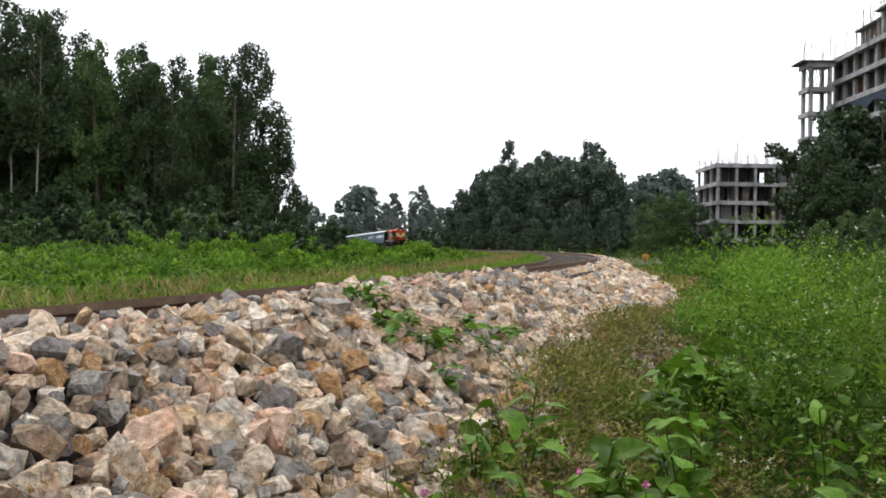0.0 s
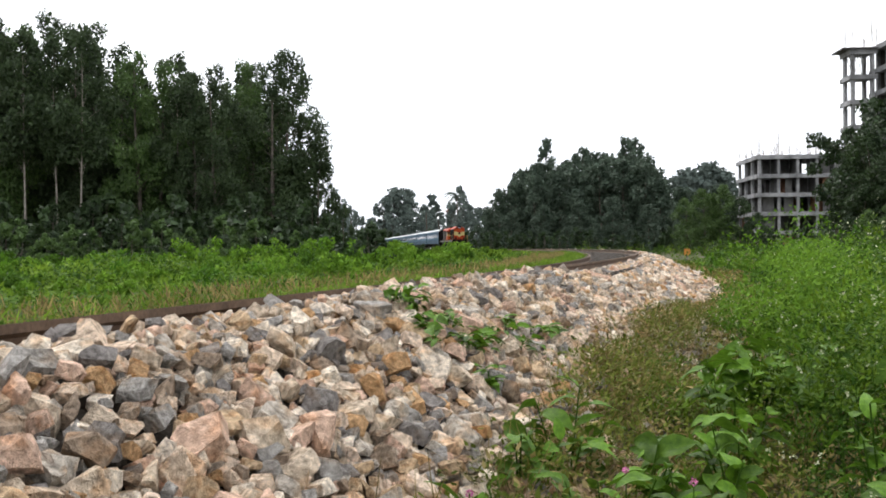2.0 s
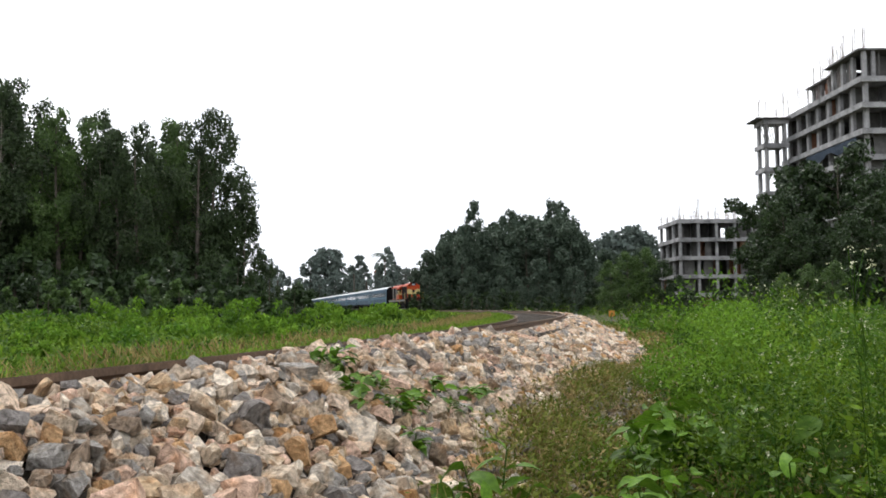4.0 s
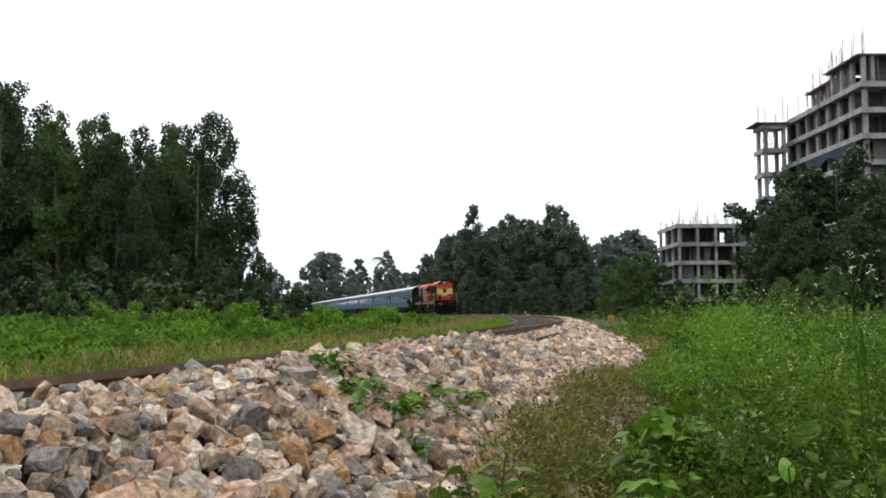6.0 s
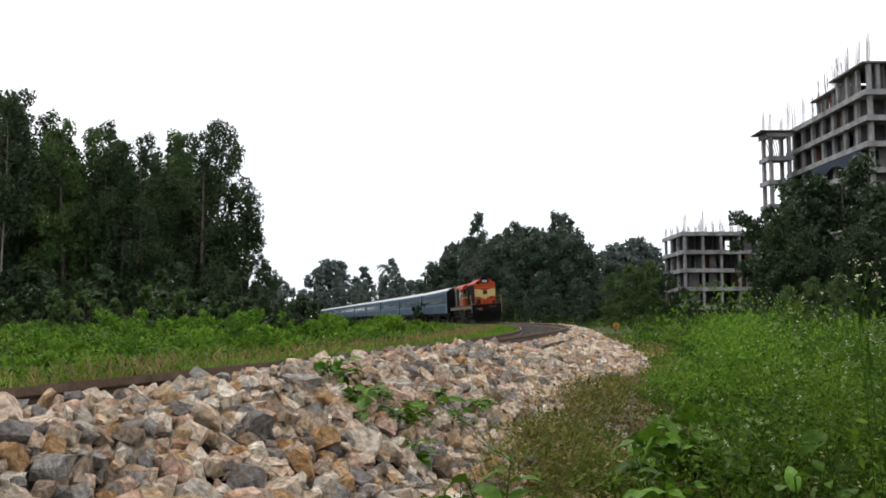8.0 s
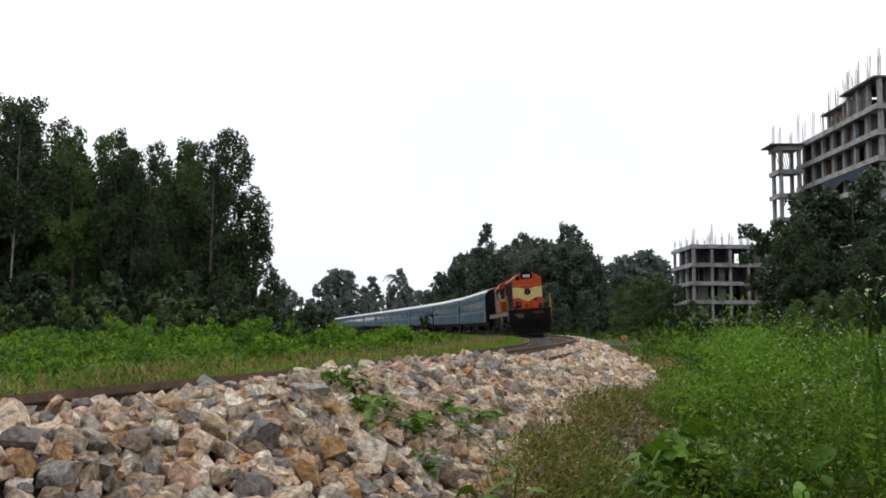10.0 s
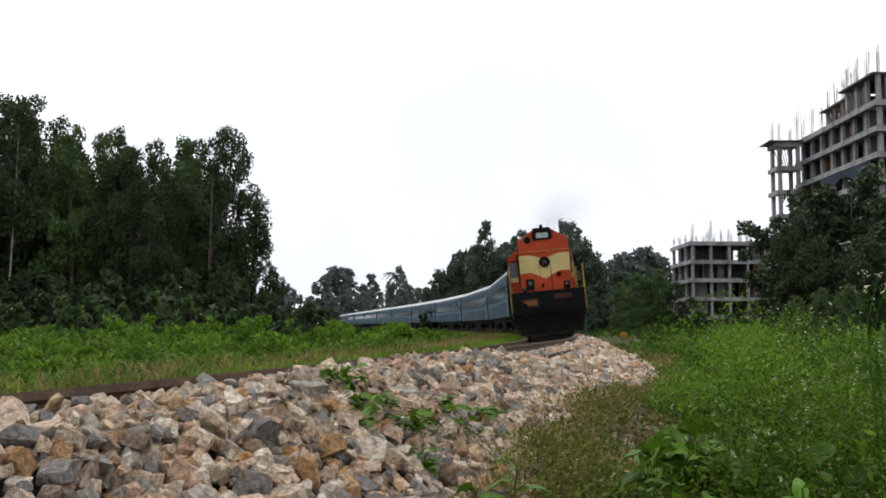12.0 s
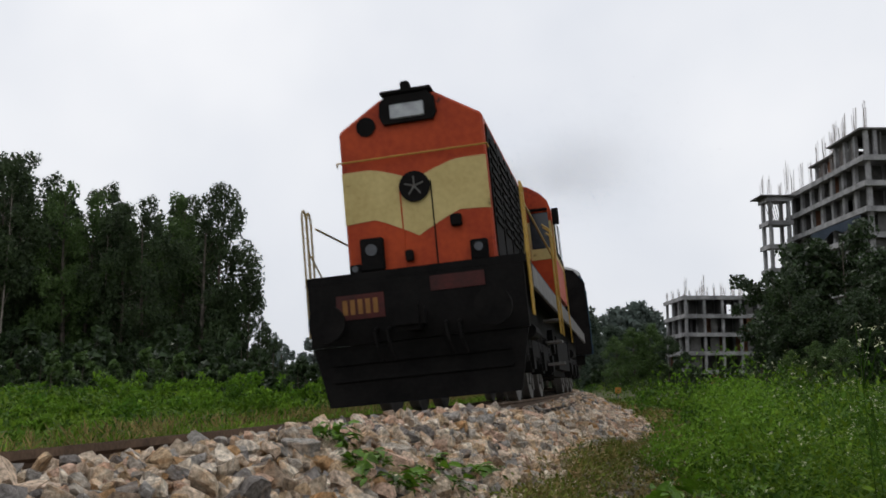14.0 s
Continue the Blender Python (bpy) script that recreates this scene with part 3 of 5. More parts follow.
    wide = tree("spreading_tree", 10, "sparse", 58, DARKLEAF, DARKBARK, 2600, 0.3, "spreading dark tree with bare limbs before the tall block")
    for px, d, t in ((590, 56, 198), (640, 57, 235), (560, 60, 180), (720, 54, 262)):
        put(wide, 10.2, px, d, t)
    # understorey before the grove
    shrub = [tree("shrub", 4, "bush", 70 + i, EUCALIGHT if i else DARKLEAF, DARKBARK, 1700, 0.28, "dense green shrub at the foot of the grove", "shrub") for i in range(3)]
    for i in range(34):
        put(shrub[i % 3], 4.4, -1010 + i * 20 + rng.uniform(-8, 8), rng.uniform(30, 42), rng.uniform(8, 75))
    hedge = [tree("hedge_bush", 4, "bush", 80 + i, DARKLEAF, DARKBARK, 640, 0.46, "low dark bush in the scrub behind the line", "shrub") for i in range(2)]
    for i in range(86):
        px = -360 + i * 13.5
        put(hedge[i % 2], 4.4, px, rng.uniform(118, 135) if px > -60 else rng.uniform(215, 240), rng.uniform(18, 36))
    for i in range(30):
        put(hedge[i % 2], 4.4, -1020 + i * 24, rng.uniform(42, 50), rng.uniform(60, 110))
    for px, d, t in ((-250, 24, 62), (-238, 25, 50), (-264, 25, 50), (-205, 38, 24), (-182, 42, 20), (-160, 46, 16), (-440, 33, 40), (-520, 34, 36)):
        put(shrub[0], 4.4, px, d, t)


# ---- low growth ----
def blades(p, height, count, size, rng, spread=0.22, aspect=0.4, up=0.4):
    """Leaf blades about the stems of plants at p: verts and faces."""
    n = len(p)
    k = np.repeat(np.arange(n), count)
    m = len(k)
    f = rng.uniform(0.15, 1.0, m) ** 0.75
    a = rng.uniform(0, 6.283, m)
    r = spread * np.sqrt(rng.uniform(0, 1, m)) * (1.15 - 0.55 * f)
    q = p[k] + np.stack((r * np.cos(a), r * np.sin(a), height[k] * f), 1)
    ax = np.stack((np.cos(a), np.sin(a), rng.normal(up, 0.5, m)), 1) + rng.normal(0, 0.35, (m, 3))
    ax /= np.linalg.norm(ax, axis=1)[:, None]
    si = np.cross(ax, np.stack((rng.normal(0, 0.4, m), rng.normal(0, 0.4, m), np.ones(m)), 1))
    si /= np.linalg.norm(si, axis=1)[:, None] + 1e-9
    ln = (size[k] * rng.uniform(0.55, 1.35, m))[:, None]
    v = np.stack((q, q + ax * ln * 0.45 + si * ln * aspect * 0.5, q + ax * ln, q + ax * ln * 0.45 - si * ln * aspect * 0.5), 1).reshape(-1, 3)
    i = np.arange(m) * 4
    return v, np.stack((i, i + 1, i + 2, i + 3), 1)


def stems(p, height, rng, width=0.006, lean=0.1):
    n = len(p)
    top = p + np.stack((rng.normal(0, lean, n) * height, rng.normal(0, lean, n) * height, height), 1)
    w = np.array([width, 0, 0])
    d = np.array([0, width, 0])
    v = np.concatenate((np.stack((p - w, p + w, top + w * 0.4, top - w * 0.4), 1), np.stack((p - d, p + d, top + d * 0.4, top - d * 0.4), 1))).reshape(-1, 3)
    i = np.arange(2 * n) * 4
    return v, np.stack((i, i + 1, i + 2, i + 3), 1), top


def dots(p, size, rng):
    """Small three-cornered florets."""
    n = len(p)
    a = rng.normal(size=(n, 3))
    b = rng.normal(size=(n, 3))
    a /= np.linalg.norm(a, axis=1)[:, None]
    b /= np.linalg.norm(b, axis=1)[:, None]
    sz = size[:, None]
    v = np.stack((p + a * sz, p + b * sz, p - a * sz, p - b * sz), 1).reshape(-1, 3)
    i = np.arange(n) * 4
    return v, np.stack((i, i + 1, i + 2, i + 3), 1)


def stuff(name, v, f, material, label, category):
    return tagged(cloud(name, v, f, material), label, category, kind="stuff")


def scatter(rng, n, s0, s1, u0, u1, power=1.0):
    s = s0 + (s1 - s0) * rng.uniform(0, 1, n) ** power
    u = rng.uniform(u0, u1, n)
    x, y, _ = on_line(s, u, 0)
    return s, u, np.stack((x, y, level(s, u) - 0.04), 1)


def hump(x, y, k):
    return 0.5 + 0.5 * np.sin(x * 1.3 * k + 0.7 * np.sin(y * 0.9 * k)) * np.cos(y * 1.1 * k + 1.7)


def bushes(name, rng, n, s0, s1, u0, u1, hs, each, leaf, material, label, power=1.0, grow=0.0034):
    """Rounded leafy clumps standing out of the low growth."""
    s, u, p = scatter(rng, n, s0, s1, u0, u1, power)
    keep = (np.hypot(p[:, 0], p[:, 1]) > 2.6) & (p[:, 1] > 0.5)
    p, s, u = p[keep], s[keep], u[keep]
    d = np.hypot(p[:, 0], p[:, 1])
    vs, fs, base = [], [], 0
    for i in range(len(p)):
        h = hs * rng.uniform(0.55, 1.2)
        m = int(rng.integers(3, 6))
        cs = p[i] + np.stack((rng.normal(0, 0.34, m) * h, rng.normal(0, 0.34, m) * h, h * rng.uniform(0.35, 0.85, m)), 1)
        rr = h * rng.uniform(0.16, 0.36, (m, 1)) * np.array([[1, 1, 0.85]])
        v, f = leaves(cs, rr, each, leaf + grow * d[i], rng, -0.4, 0.42, 0.2)
        vs.append(v)
        fs.append(f + base)
        base += len(v)
    return stuff(name, np.concatenate(vs), np.concatenate(fs), material, label, "weeds")


def left_verge():
    rng = np.random.default_rng(31)
    bushes("verge_bushes", rng, 80, 5, 26, -13, -4.4, 0.62, 260, 0.04, FRESH, "leafy bright green clumps along the verge")
    bushes("verge_bushes", rng, 54, 22, 46, -13, -5, 1.0, 280, 0.05, FRESH, "leafy bright green clumps farther along the verge")
    bushes("verge_bushes", rng, 50, 10, 50, -20, -6, 0.75, 260, 0.05, WEEDDARK, "darker green clumps along the verge")
    bushes("verge_bushes", rng, 30, 50, 80, -14, -4.5, 0.75, 160, 0.05, GRASS, "green clumps beside the far line")
    # leafy weeds, from the line out to the grove
    V = {}
    for n, s0, s1, u0, u1, cnt, hb in ((2100, 2, 26, -12, -3.0, 30, 0.58), (1900, 24, 70, -26, -3.4, 18, 0.38), (1100, 60, 120, -30, -2.6, 16, 0.5), (700, 6, 50, -40, -12, 22, 0.6)):
        s, u, p = scatter(rng, n, s0, s1, u0, u1)
        h = hb * (0.3 + 0.85 * hump(p[:, 0], p[:, 1], 0.55) * (0.5 + 0.7 * hump(p[:, 1], p[:, 0], 1.7))) * np.interp(-u, [2.6, 4.5, 7], [0.35, 0.75, 0.95]) * rng.uniform(0.7, 1.25, n)
        d = np.hypot(p[:, 0], p[:, 1])
        for key, sel in (("a", rng.uniform(0, 1, n) < 0.6),):
            V.setdefault("a", []).append(blades(p[sel], h[sel], cnt, 0.06 + 0.0034 * d[sel], rng, 0.3, 0.36))
            V.setdefault("b", []).append(blades(p[~sel], h[~sel], cnt, 0.06 + 0.0032 * d[~sel], rng, 0.32))
    for key, material, label in (("a", GRASS, "bright green leafy weeds growing beside the railway line"), ("b", WEEDDARK, "darker green weeds mixed through the verge")):
        vs, fs, base = [], [], 0
        for v, f in V[key]:
            vs.append(v)
            fs.append(f + base)
            base += len(v)
        stuff("verge_weeds", np.concatenate(vs), np.concatenate(fs), material, label, "weeds")
    # grass along the edge of the ballast: narrow blades, some dry
    s, u, p = scatter(rng, 3000, 1, 95, -3.8, -2.0, 1.4)
    h = rng.uniform(0.05, 0.25, len(p))
    v, f = blades(p, h, 9, 0.1 + 0.0015 * s, rng, 0.2, 0.12, 0.9)
    stuff("verge_grass", v, f, GRASS, "tufts of green grass along the ballast edge", "grass")
    s, u, p = scatter(rng, 1500, 9, 70, -2.3, -1.15)
    v, f = blades(p, rng.uniform(0.06, 0.2, len(p)), 9, 0.1 + 0.0015 * s, rng, 0.2, 0.14, 0.9)
    stuff("verge_grass", v, f, GRASS, "low grass growing up to the far rail", "grass")
    s, u, p = scatter(rng, 1900, 1, 60, -3.9, -2.1, 1.2)
    v, f = blades(p, rng.uniform(0.08, 0.3, len(p)), 9, 0.12 + 0.002 * s, rng, 0.14, 0.1, 1.5)
    stuff("dry_grass", v, f, DRY, "tufts of dry reddish grass along the ballast edge", "grass")


BROADS = ((1.35, 5.3, 0.62, 28, 0.22), (1.55, 5.05, 0.58, 24, 0.21), (1.15, 5.0, 0.56, 24, 0.2), (1.75, 5.3, 0.58, 20, 0.2), (0.2, 3.5, 0.36, 20, 0.16), (0.42, 3.35, 0.36, 18, 0.15), (0.02, 3.2, 0.28, 14, 0.14),
          (0.72, 2.6, 0.42, 18, 0.15), (0.95, 2.7, 0.46, 18, 0.15), (0.6, 3.1, 0.4, 16, 0.15), (-0.02, 2.7, 0.25, 12, 0.13), (0.35, 2.55, 0.34, 16, 0.14), (1.3, 3.3, 0.6, 16, 0.15), (1.7, 3.9, 0.68, 18, 0.16),
          (0.55, 2.3, 0.34, 16, 0.14), (0.18, 2.35, 0.3, 14, 0.13), (0.85, 3.5, 0.46, 18, 0.16), (1.05, 2.45, 0.44, 16, 0.14), (0.3, 2.95, 0.34, 16, 0.15), (1.0, 4.3, 0.44, 16, 0.16))


def right_bank():
    rng = np.random.default_rng(32)
    bushes("bank_bushes", rng, 110, 4.5, 14, 3.4, 11, 1.05, 560, 0.02, FRESH, "feathery light green clumps on the bank")
    bushes("bank_bushes", rng, 120, 4.5, 14, 3.3, 11, 1.12, 560, 0.018, WEEDDARK, "deep green clumps on the bank")
    bushes("bank_bushes", rng, 40, 3.6, 7.5, 4.4, 7.5, 1.2, 1100, 0.022, WEEDDARK, "tall leafy green clumps close on the bank", grow=0.001)
    bushes("bank_bushes", rng, 26, 3.8, 7, 4.5, 7.5, 1.22, 1000, 0.022, FRESH, "tall light green clumps close on the bank", grow=0.001)
    bushes("bank_bushes", rng, 12, 8.4, 10.8, 3.0, 4.2, 1.2, 900, 0.02, FRESH, "large feathery green clump above the bank", grow=0.002)
    bushes("bank_bushes", rng, 130, 13, 45, 3.8, 24, 1.15, 260, 0.035, FRESH, "light green clumps farther along the bank")
    bushes("bank_bushes", rng, 60, 13, 60, 4.5, 26, 1.2, 260, 0.04, WEEDDARK, "deep green clumps farther along the bank")
    groups = {"light": [], "dark": [], "dry": [], "stem": [], "flower": []}
    for n, s0, s1, u0, u1, cnt, ls in ((2600, 0.6, 8, 2.2, 9, 120, 0.034), (2900, 8, 20, 2.0, 16, 84, 0.052), (1300, 20, 60, 2.9, 34, 24, 0.15), (500, 60, 130, 3.2, 45, 18, 0.26)):
        s, u, p = scatter(rng, n, s0, s1, u0, u1)
        keep = (np.hypot(p[:, 0], p[:, 1]) > 1.5) & (p[:, 1] > 0.7) & (u > foot(s) - 0.05)
        if s0 < 15:
            keep &= rng.uniform(0, 1, len(p)) < np.clip(1.9 * hump(p[:, 0] + 3, p[:, 1], 1.7) - 0.05, 0.12, 1)
        for b in BROADS:
            keep &= np.hypot(p[:, 0] - b[0], p[:, 1] - b[1] + 0.06) > 0.3
        s, u, p = s[keep], u[keep], p[keep]
        n = len(p)
        h = np.interp(u - foot(s), [0, 0.3, 0.7, 1.1, 2.0, 30], [0.1, 0.18, 0.34, 0.74, 1.05, 1.1]) * np.interp(s, [2, 4.5, 6, 10], [0.5, 0.75, 1, 1.1]) * (0.36 + 0.95 * hump(p[:, 0], p[:, 1], 1.0) ** 1.4) * rng.uniform(0.7, 1.2, n)
        h = np.minimum(h, 0.24 * np.hypot(p[:, 0], p[:, 1]) + 0.3)
        kind = rng.uniform(0, 1, n) * 0.6 + 0.7 * hump(p[:, 0], p[:, 1], 0.8) - 0.12
        size = ls * rng.uniform(0.8, 1.3, n)
        lo = np.interp(u - foot(s), [0, 0.8, 1.4, 2.5], [1.2, 1.1, 0.5, 0.1])
        dry = kind < lo * 0.5
        light = kind > 0.55
        dark = ~dry & ~light
        for key, sel in (("light", light), ("dark", dark), ("dry", dry)):
            if sel.any():
                k = 0.5 if key == "dry" else 1.0
                groups[key].append(blades(p[sel], h[sel], cnt, size[sel] * k, rng, 0.2, 0.34))
        if s0 < 15:
            sv, sf, top = stems(p[::3], h[::3] * 0.98, rng, 0.003, 0.16)
            groups["stem"].append((sv, sf))
        # flower heads: tight white clusters at the tips
        fl = (u > foot(s) + 0.05) & (rng.uniform(0, 1, n) < 0.3)
        m, e, grain = (8, 6, 0.0042) if s0 < 8 else (7, 4, 0.008) if s0 < 20 else (3, 2, 0.016)
        q = np.repeat(p[fl], m, axis=0)
        hh = np.repeat(h[fl], m)
        q = q + np.stack((rng.normal(0, 0.11, len(q)), rng.normal(0, 0.11, len(q)), hh * rng.uniform(0.82, 1.16, len(q))), 1)
        q = np.repeat(q, e, axis=0) + rng.normal(0, grain * 1.1, (len(q) * e, 3))
        groups["flower"].append(dots(q, grain * rng.uniform(0.6, 1.2, len(q)), rng))
    for key, name, material, label, cat in (("light", "bank_weeds", WEED, "fresh green feathery weeds covering the bank", "weeds"), ("dark", "bank_weeds", WEEDDARK, "deep green weeds covering the bank", "weeds"),
                                            ("dry", "dry_weeds", DRY, "brown drying weeds at the foot of the ballast", "weeds"), ("stem", "weed_stems", WEEDDARK, "thin upright green weed stems", "weeds"),
                                            ("flower", "weed_flowers", FLOWER, "tiny white flower heads on the weeds", "flowers")):
        vs, fs, base = [], [], 0
        for v, f in groups[key]:
            vs.append(v)
            fs.append(f + base)
            base += len(v)
        stuff(name, np.concatenate(vs), np.concatenate(fs), material, label, cat)
    # low undergrowth that hides the soil
    for s0, s1, u0, u1, n, cnt, ls in ((0.5, 7, 1.8, 6, 3800, 26, 0.036), (6, 16, 1.8, 9, 2600, 22, 0.05), (-10, 1.2, 2.5, 11, 900, 14, 0.06), (15, 62, 2.6, 7.5, 2200, 12, 0.13)):
        s, u, p = scatter(rng, n, s0, s1, u0, u1)
        keep = (np.hypot(p[:, 0], p[:, 1]) > 1.1) & (u > foot(s) - 0.03)
        u, p = (u - foot(s))[keep] + 2.1, p[keep]
        h = rng.uniform(0.08, 0.26, len(p))
        dry = rng.uniform(0, 1, len(p)) < np.interp(u, [2.2, 3.2, 4.5], [0.5, 0.3, 0.1])
        for sel, material, label in ((dry, DRY, "low brown undergrowth on the bank"), (~dry & (u < 3.1), OLIVE, "low olive undergrowth at the foot of the stones"), (~dry & (u >= 3.1), WEEDDARK, "low green undergrowth on the bank")):
            if not sel.any():
                continue
            v, f = blades(p[sel], h[sel], cnt, np.full(int(sel.sum()), ls), rng, 0.13, 0.4)
            stuff("undergrowth", v, f, material, label, "weeds")
    # twiggy creepers over the foot of the stones
    s, u, p = scatter(rng, 800, 2.2, 16, 2.1, 2.75)
    p = p[(np.hypot(p[:, 0], p[:, 1]) > 1.5) & (np.abs(u - foot(s) - 0.12) < 0.22) & (s > 3.0)]
    p[:, 2] += 0.08
    v, f = blades(p, rng.uniform(0.05, 0.16, len(p)), 30, np.full(len(p), 0.028), rng, 0.16, 0.5)
    stuff("creeping_weeds", v, f, OLIVE, "small-leaved weeds creeping over the stones", "weeds")
    v, f, _ = stems(np.repeat(p, 4, axis=0) + rng.normal(0, 0.06, (len(p) * 4, 3)), rng.uniform(0.05, 0.18, len(p) * 4), rng, 0.002, 0.6)
    stuff("dry_twigs", v, f, DRY, "brown twigs tangled at the foot of the stones", "twigs")


def leaf_mesh(seed, wide, curl):
    """A pointed oval leaf one long, folded along its rib, waved at the rim and bent down at the tip."""
    bm = bmesh.new()
    rows = []
    for i in range(9):
        f = i / 8
        w = wide * 0.5 * math.sin(math.pi * f ** 0.8) ** 0.8 if 0 < i < 8 else 0.004
        z = 0.2 * f - curl * f * f
        wave = 0.03 * math.sin(f * 11 + seed)
        rows.append([bm.verts.new((-w, f, z + 0.3 * w + wave)), bm.verts.new((-w * 0.5, f, z + 0.17 * w)), bm.verts.new((0, f, z)), bm.verts.new((w * 0.5, f, z + 0.17 * w)), bm.verts.new((w, f, z + 0.3 * w - wave))])
    for a, b in zip(rows, rows[1:]):
        for j in range(4):
            bm.faces.new((a[j], a[j + 1], b[j + 1], b[j]))
    me = bpy.data.meshes.new("leaf")
    bm.to_mesh(me)
    bm.free()
    for p in me.polygons:
        p.use_smooth = True
    me.materials.append(BROAD)
    return me


def broad_plants():
    rng = np.random.default_rng(33)
    kinds = [leaf_mesh(0, 0.5, 0.36), leaf_mesh(1, 0.6, 0.5), leaf_mesh(2, 0.42, 0.62)]
    spots = BROADS + ((0.08, 1.5, 0.4, 6, 0.1),)
    for x, y, h, n, size in spots:
        s, u = offset(x, y)
        z = float(level(s, u)) - 0.05
        top = tagged(new("broadleaf_weed"), "low weed with broad bright green leaves on the bank", "plant", group="broad-leaved weeds")
        top.location = (x, y, z)
        tips = []
        n = int(n * 1.7) if n > 6 else n
        size = size * 0.74 if n > 6 else size
        tilt = 0.42 if n > 6 else 0.14
        for i in range(max(3, n // 5)):
            a = rng.uniform(0, 6.28)
            t = (0.15 * math.cos(a), 0.15 * math.sin(a), h * rng.uniform(0.6, 1.05))
            part("stem", rod(bmesh.new(), (0.02 * math.cos(a), 0.02 * math.sin(a), 0), t, 0.005, 0.003, 5), WEEDDARK, top)
            tips.append(t)
        for i in range(n):
            t = tips[i % len(tips)]
            f = 1 - 0.5 * (i // len(tips)) / max(1, n // len(tips))
            ob = new("leaf", kinds[i % 3])
            ob.parent = top
            ob.matrix_basis = Matrix.LocRotScale((t[0] * f, t[1] * f, t[2] * f), Euler((rng.normal(0.05, tilt), rng.normal(0, tilt), rng.uniform(0, 6.28))), (size * rng.uniform(0.75, 1.35),) * 3)
    # two broad sprigs that reach up close before the camera
    for x, y, h, set_out in ((-0.265, 0.92, 0.035, ((1.35, 0.05, 0.075), (-1.5, 0.02, 0.085), (2.9, -0.7, 0.06))), (-0.01, 0.84, 0.012, ((-1.25, 0.1, 0.135), (-2.2, -0.1, 0.12), (0.5, 0.0, 0.1)))):
        s, u = offset(x, y)
        z = float(level(s, u)) - 0.05
        top = tagged(new("broadleaf_sprig"), "single tall sprig with wide glossy green leaves", "plant")
        top.location = (x, y, z)
        part("stem", rod(bmesh.new(), (0.02, 0.03, 0), (0, 0, h - z), 0.005, 0.003, 6), WEEDDARK, top)
        for i, (turn, tip, size) in enumerate(set_out):
            ob = new("leaf", kinds[i % 2])
            ob.parent = top
            ob.matrix_basis = Matrix.LocRotScale((0, 0, h - z), Euler((tip, 0, turn)), (size,) * 3)
    # small plants rooted among the stones
    for x, y, n in ((-0.52, 4.35, 8), (-0.36, 4.05, 8), (0.05, 4.8, 8), (-0.16, 4.35, 8), (-0.40, 4.2, 9), (-0.22, 4.25, 10), (-0.1, 4.0, 9), (-0.03, 5.0, 9), (0.17, 5.3, 8), (-0.47, 4.3, 7), (-0.3, 4.4, 8), (0.24, 5.5, 8), (-0.12, 4.6, 7)):
        s, u = offset(x, y)
        top = tagged(new("stone_weed"), "small green plant rooted among the ballast stones", "plant", group="weeds in the ballast")
        top.location = (x, y, float(level(s, u)))
        bm = bmesh.new()
        rod(bm, (0, 0, 0), (0, 0, 0.09), 0.004, 0.002, 5)
        part("stem", bm, WEEDDARK, top)
        for i in range(n * 3):
            ob = new("leaf", kinds[i % 3])
            ob.parent = top
            a, r = rng.uniform(0, 6.28), rng.uniform(0, 0.1)
            ob.matrix_basis = Matrix.LocRotScale((r * math.cos(a), r * math.sin(a), rng.uniform(0.03, 0.1)), Euler((rng.uniform(-0.3, 0.5), rng.normal(0, 0.3), rng.uniform(0, 6.28))), (rng.uniform(0.045, 0.09),) * 3)
    # tall flowering stems standing clear of the bank
    for x, y, zt in ((1.36, 3.0, 0.50), (1.46, 3.15, 0.26)):
        s, u = offset(x, y)
        z = float(level(s, u)) - 0.05
        top = tagged(new("flowering_weed"), "tall thin weed stem with small white flower heads", "plant", group="flowering weeds")
        top.location = (x, y, z)
        bm = bmesh.new()
        h = zt - z
        pipe(bm, [(0, 0, 0), (0.02, 0.01, h * 0.4), (0.0, 0.02, h * 0.75), (-0.03, 0.0, h)], 0.0017, 5)
        heads = []
        for i in range(4):
            f = rng.uniform(0.86, 0.97)
            e = (rng.uniform(-0.09, 0.07), rng.uniform(-0.07, 0.07), h * f + rng.uniform(0.02, 0.06))
            rod(bm, (-0.01, 0.01, h * (f - 0.07)), e, 0.0022, 0.0015, 4)
            heads.append(e)
        part("stem", bm, WEEDDARK, top)
        heads.append((-0.02, 0, h))
        for e in heads:
            q = np.array(e) + rng.normal(0, 0.009, (7, 3))
            v, f = dots(q, np.full(len(q), 0.0045), rng)
            cloud("flower_head", v, f, FLOWER, top)
        lv, lf = blades(np.array([[0.0, 0, 0]]), np.array([h * 0.7]), 14, np.array([0.05]), rng, 0.1)
        cloud("foliage", lv, lf, WEED, top)
    for x, y, zz in ((-0.12, 2.55, -0.36), (0.5, 2.62, -0.34), (0.36, 3.0, -0.4)):
        s, u = offset(x, y)
        z0 = float(level(s, u))
        top = tagged(new("pink_wildflower"), "small round pink wildflower on a thin stalk", "flower")
        top.location = (x, y, z0)
        bm = bmesh.new()
        rod(bm, (0, 0, -0.05), (0, 0, zz - z0), 0.003, 0.002, 5)
        part("stem", bm, WEEDDARK, top)
        lv, lf = leaves([(0, 0, zz - z0)], [(0.011, 0.011, 0.010)], 60, 0.009, rng, hollow=0.6)
        cloud("bloom", lv, lf, PINK, top)


ground()
track()
ballast()
grove()
woods()
left_verge()
right_bank()
broad_plants()


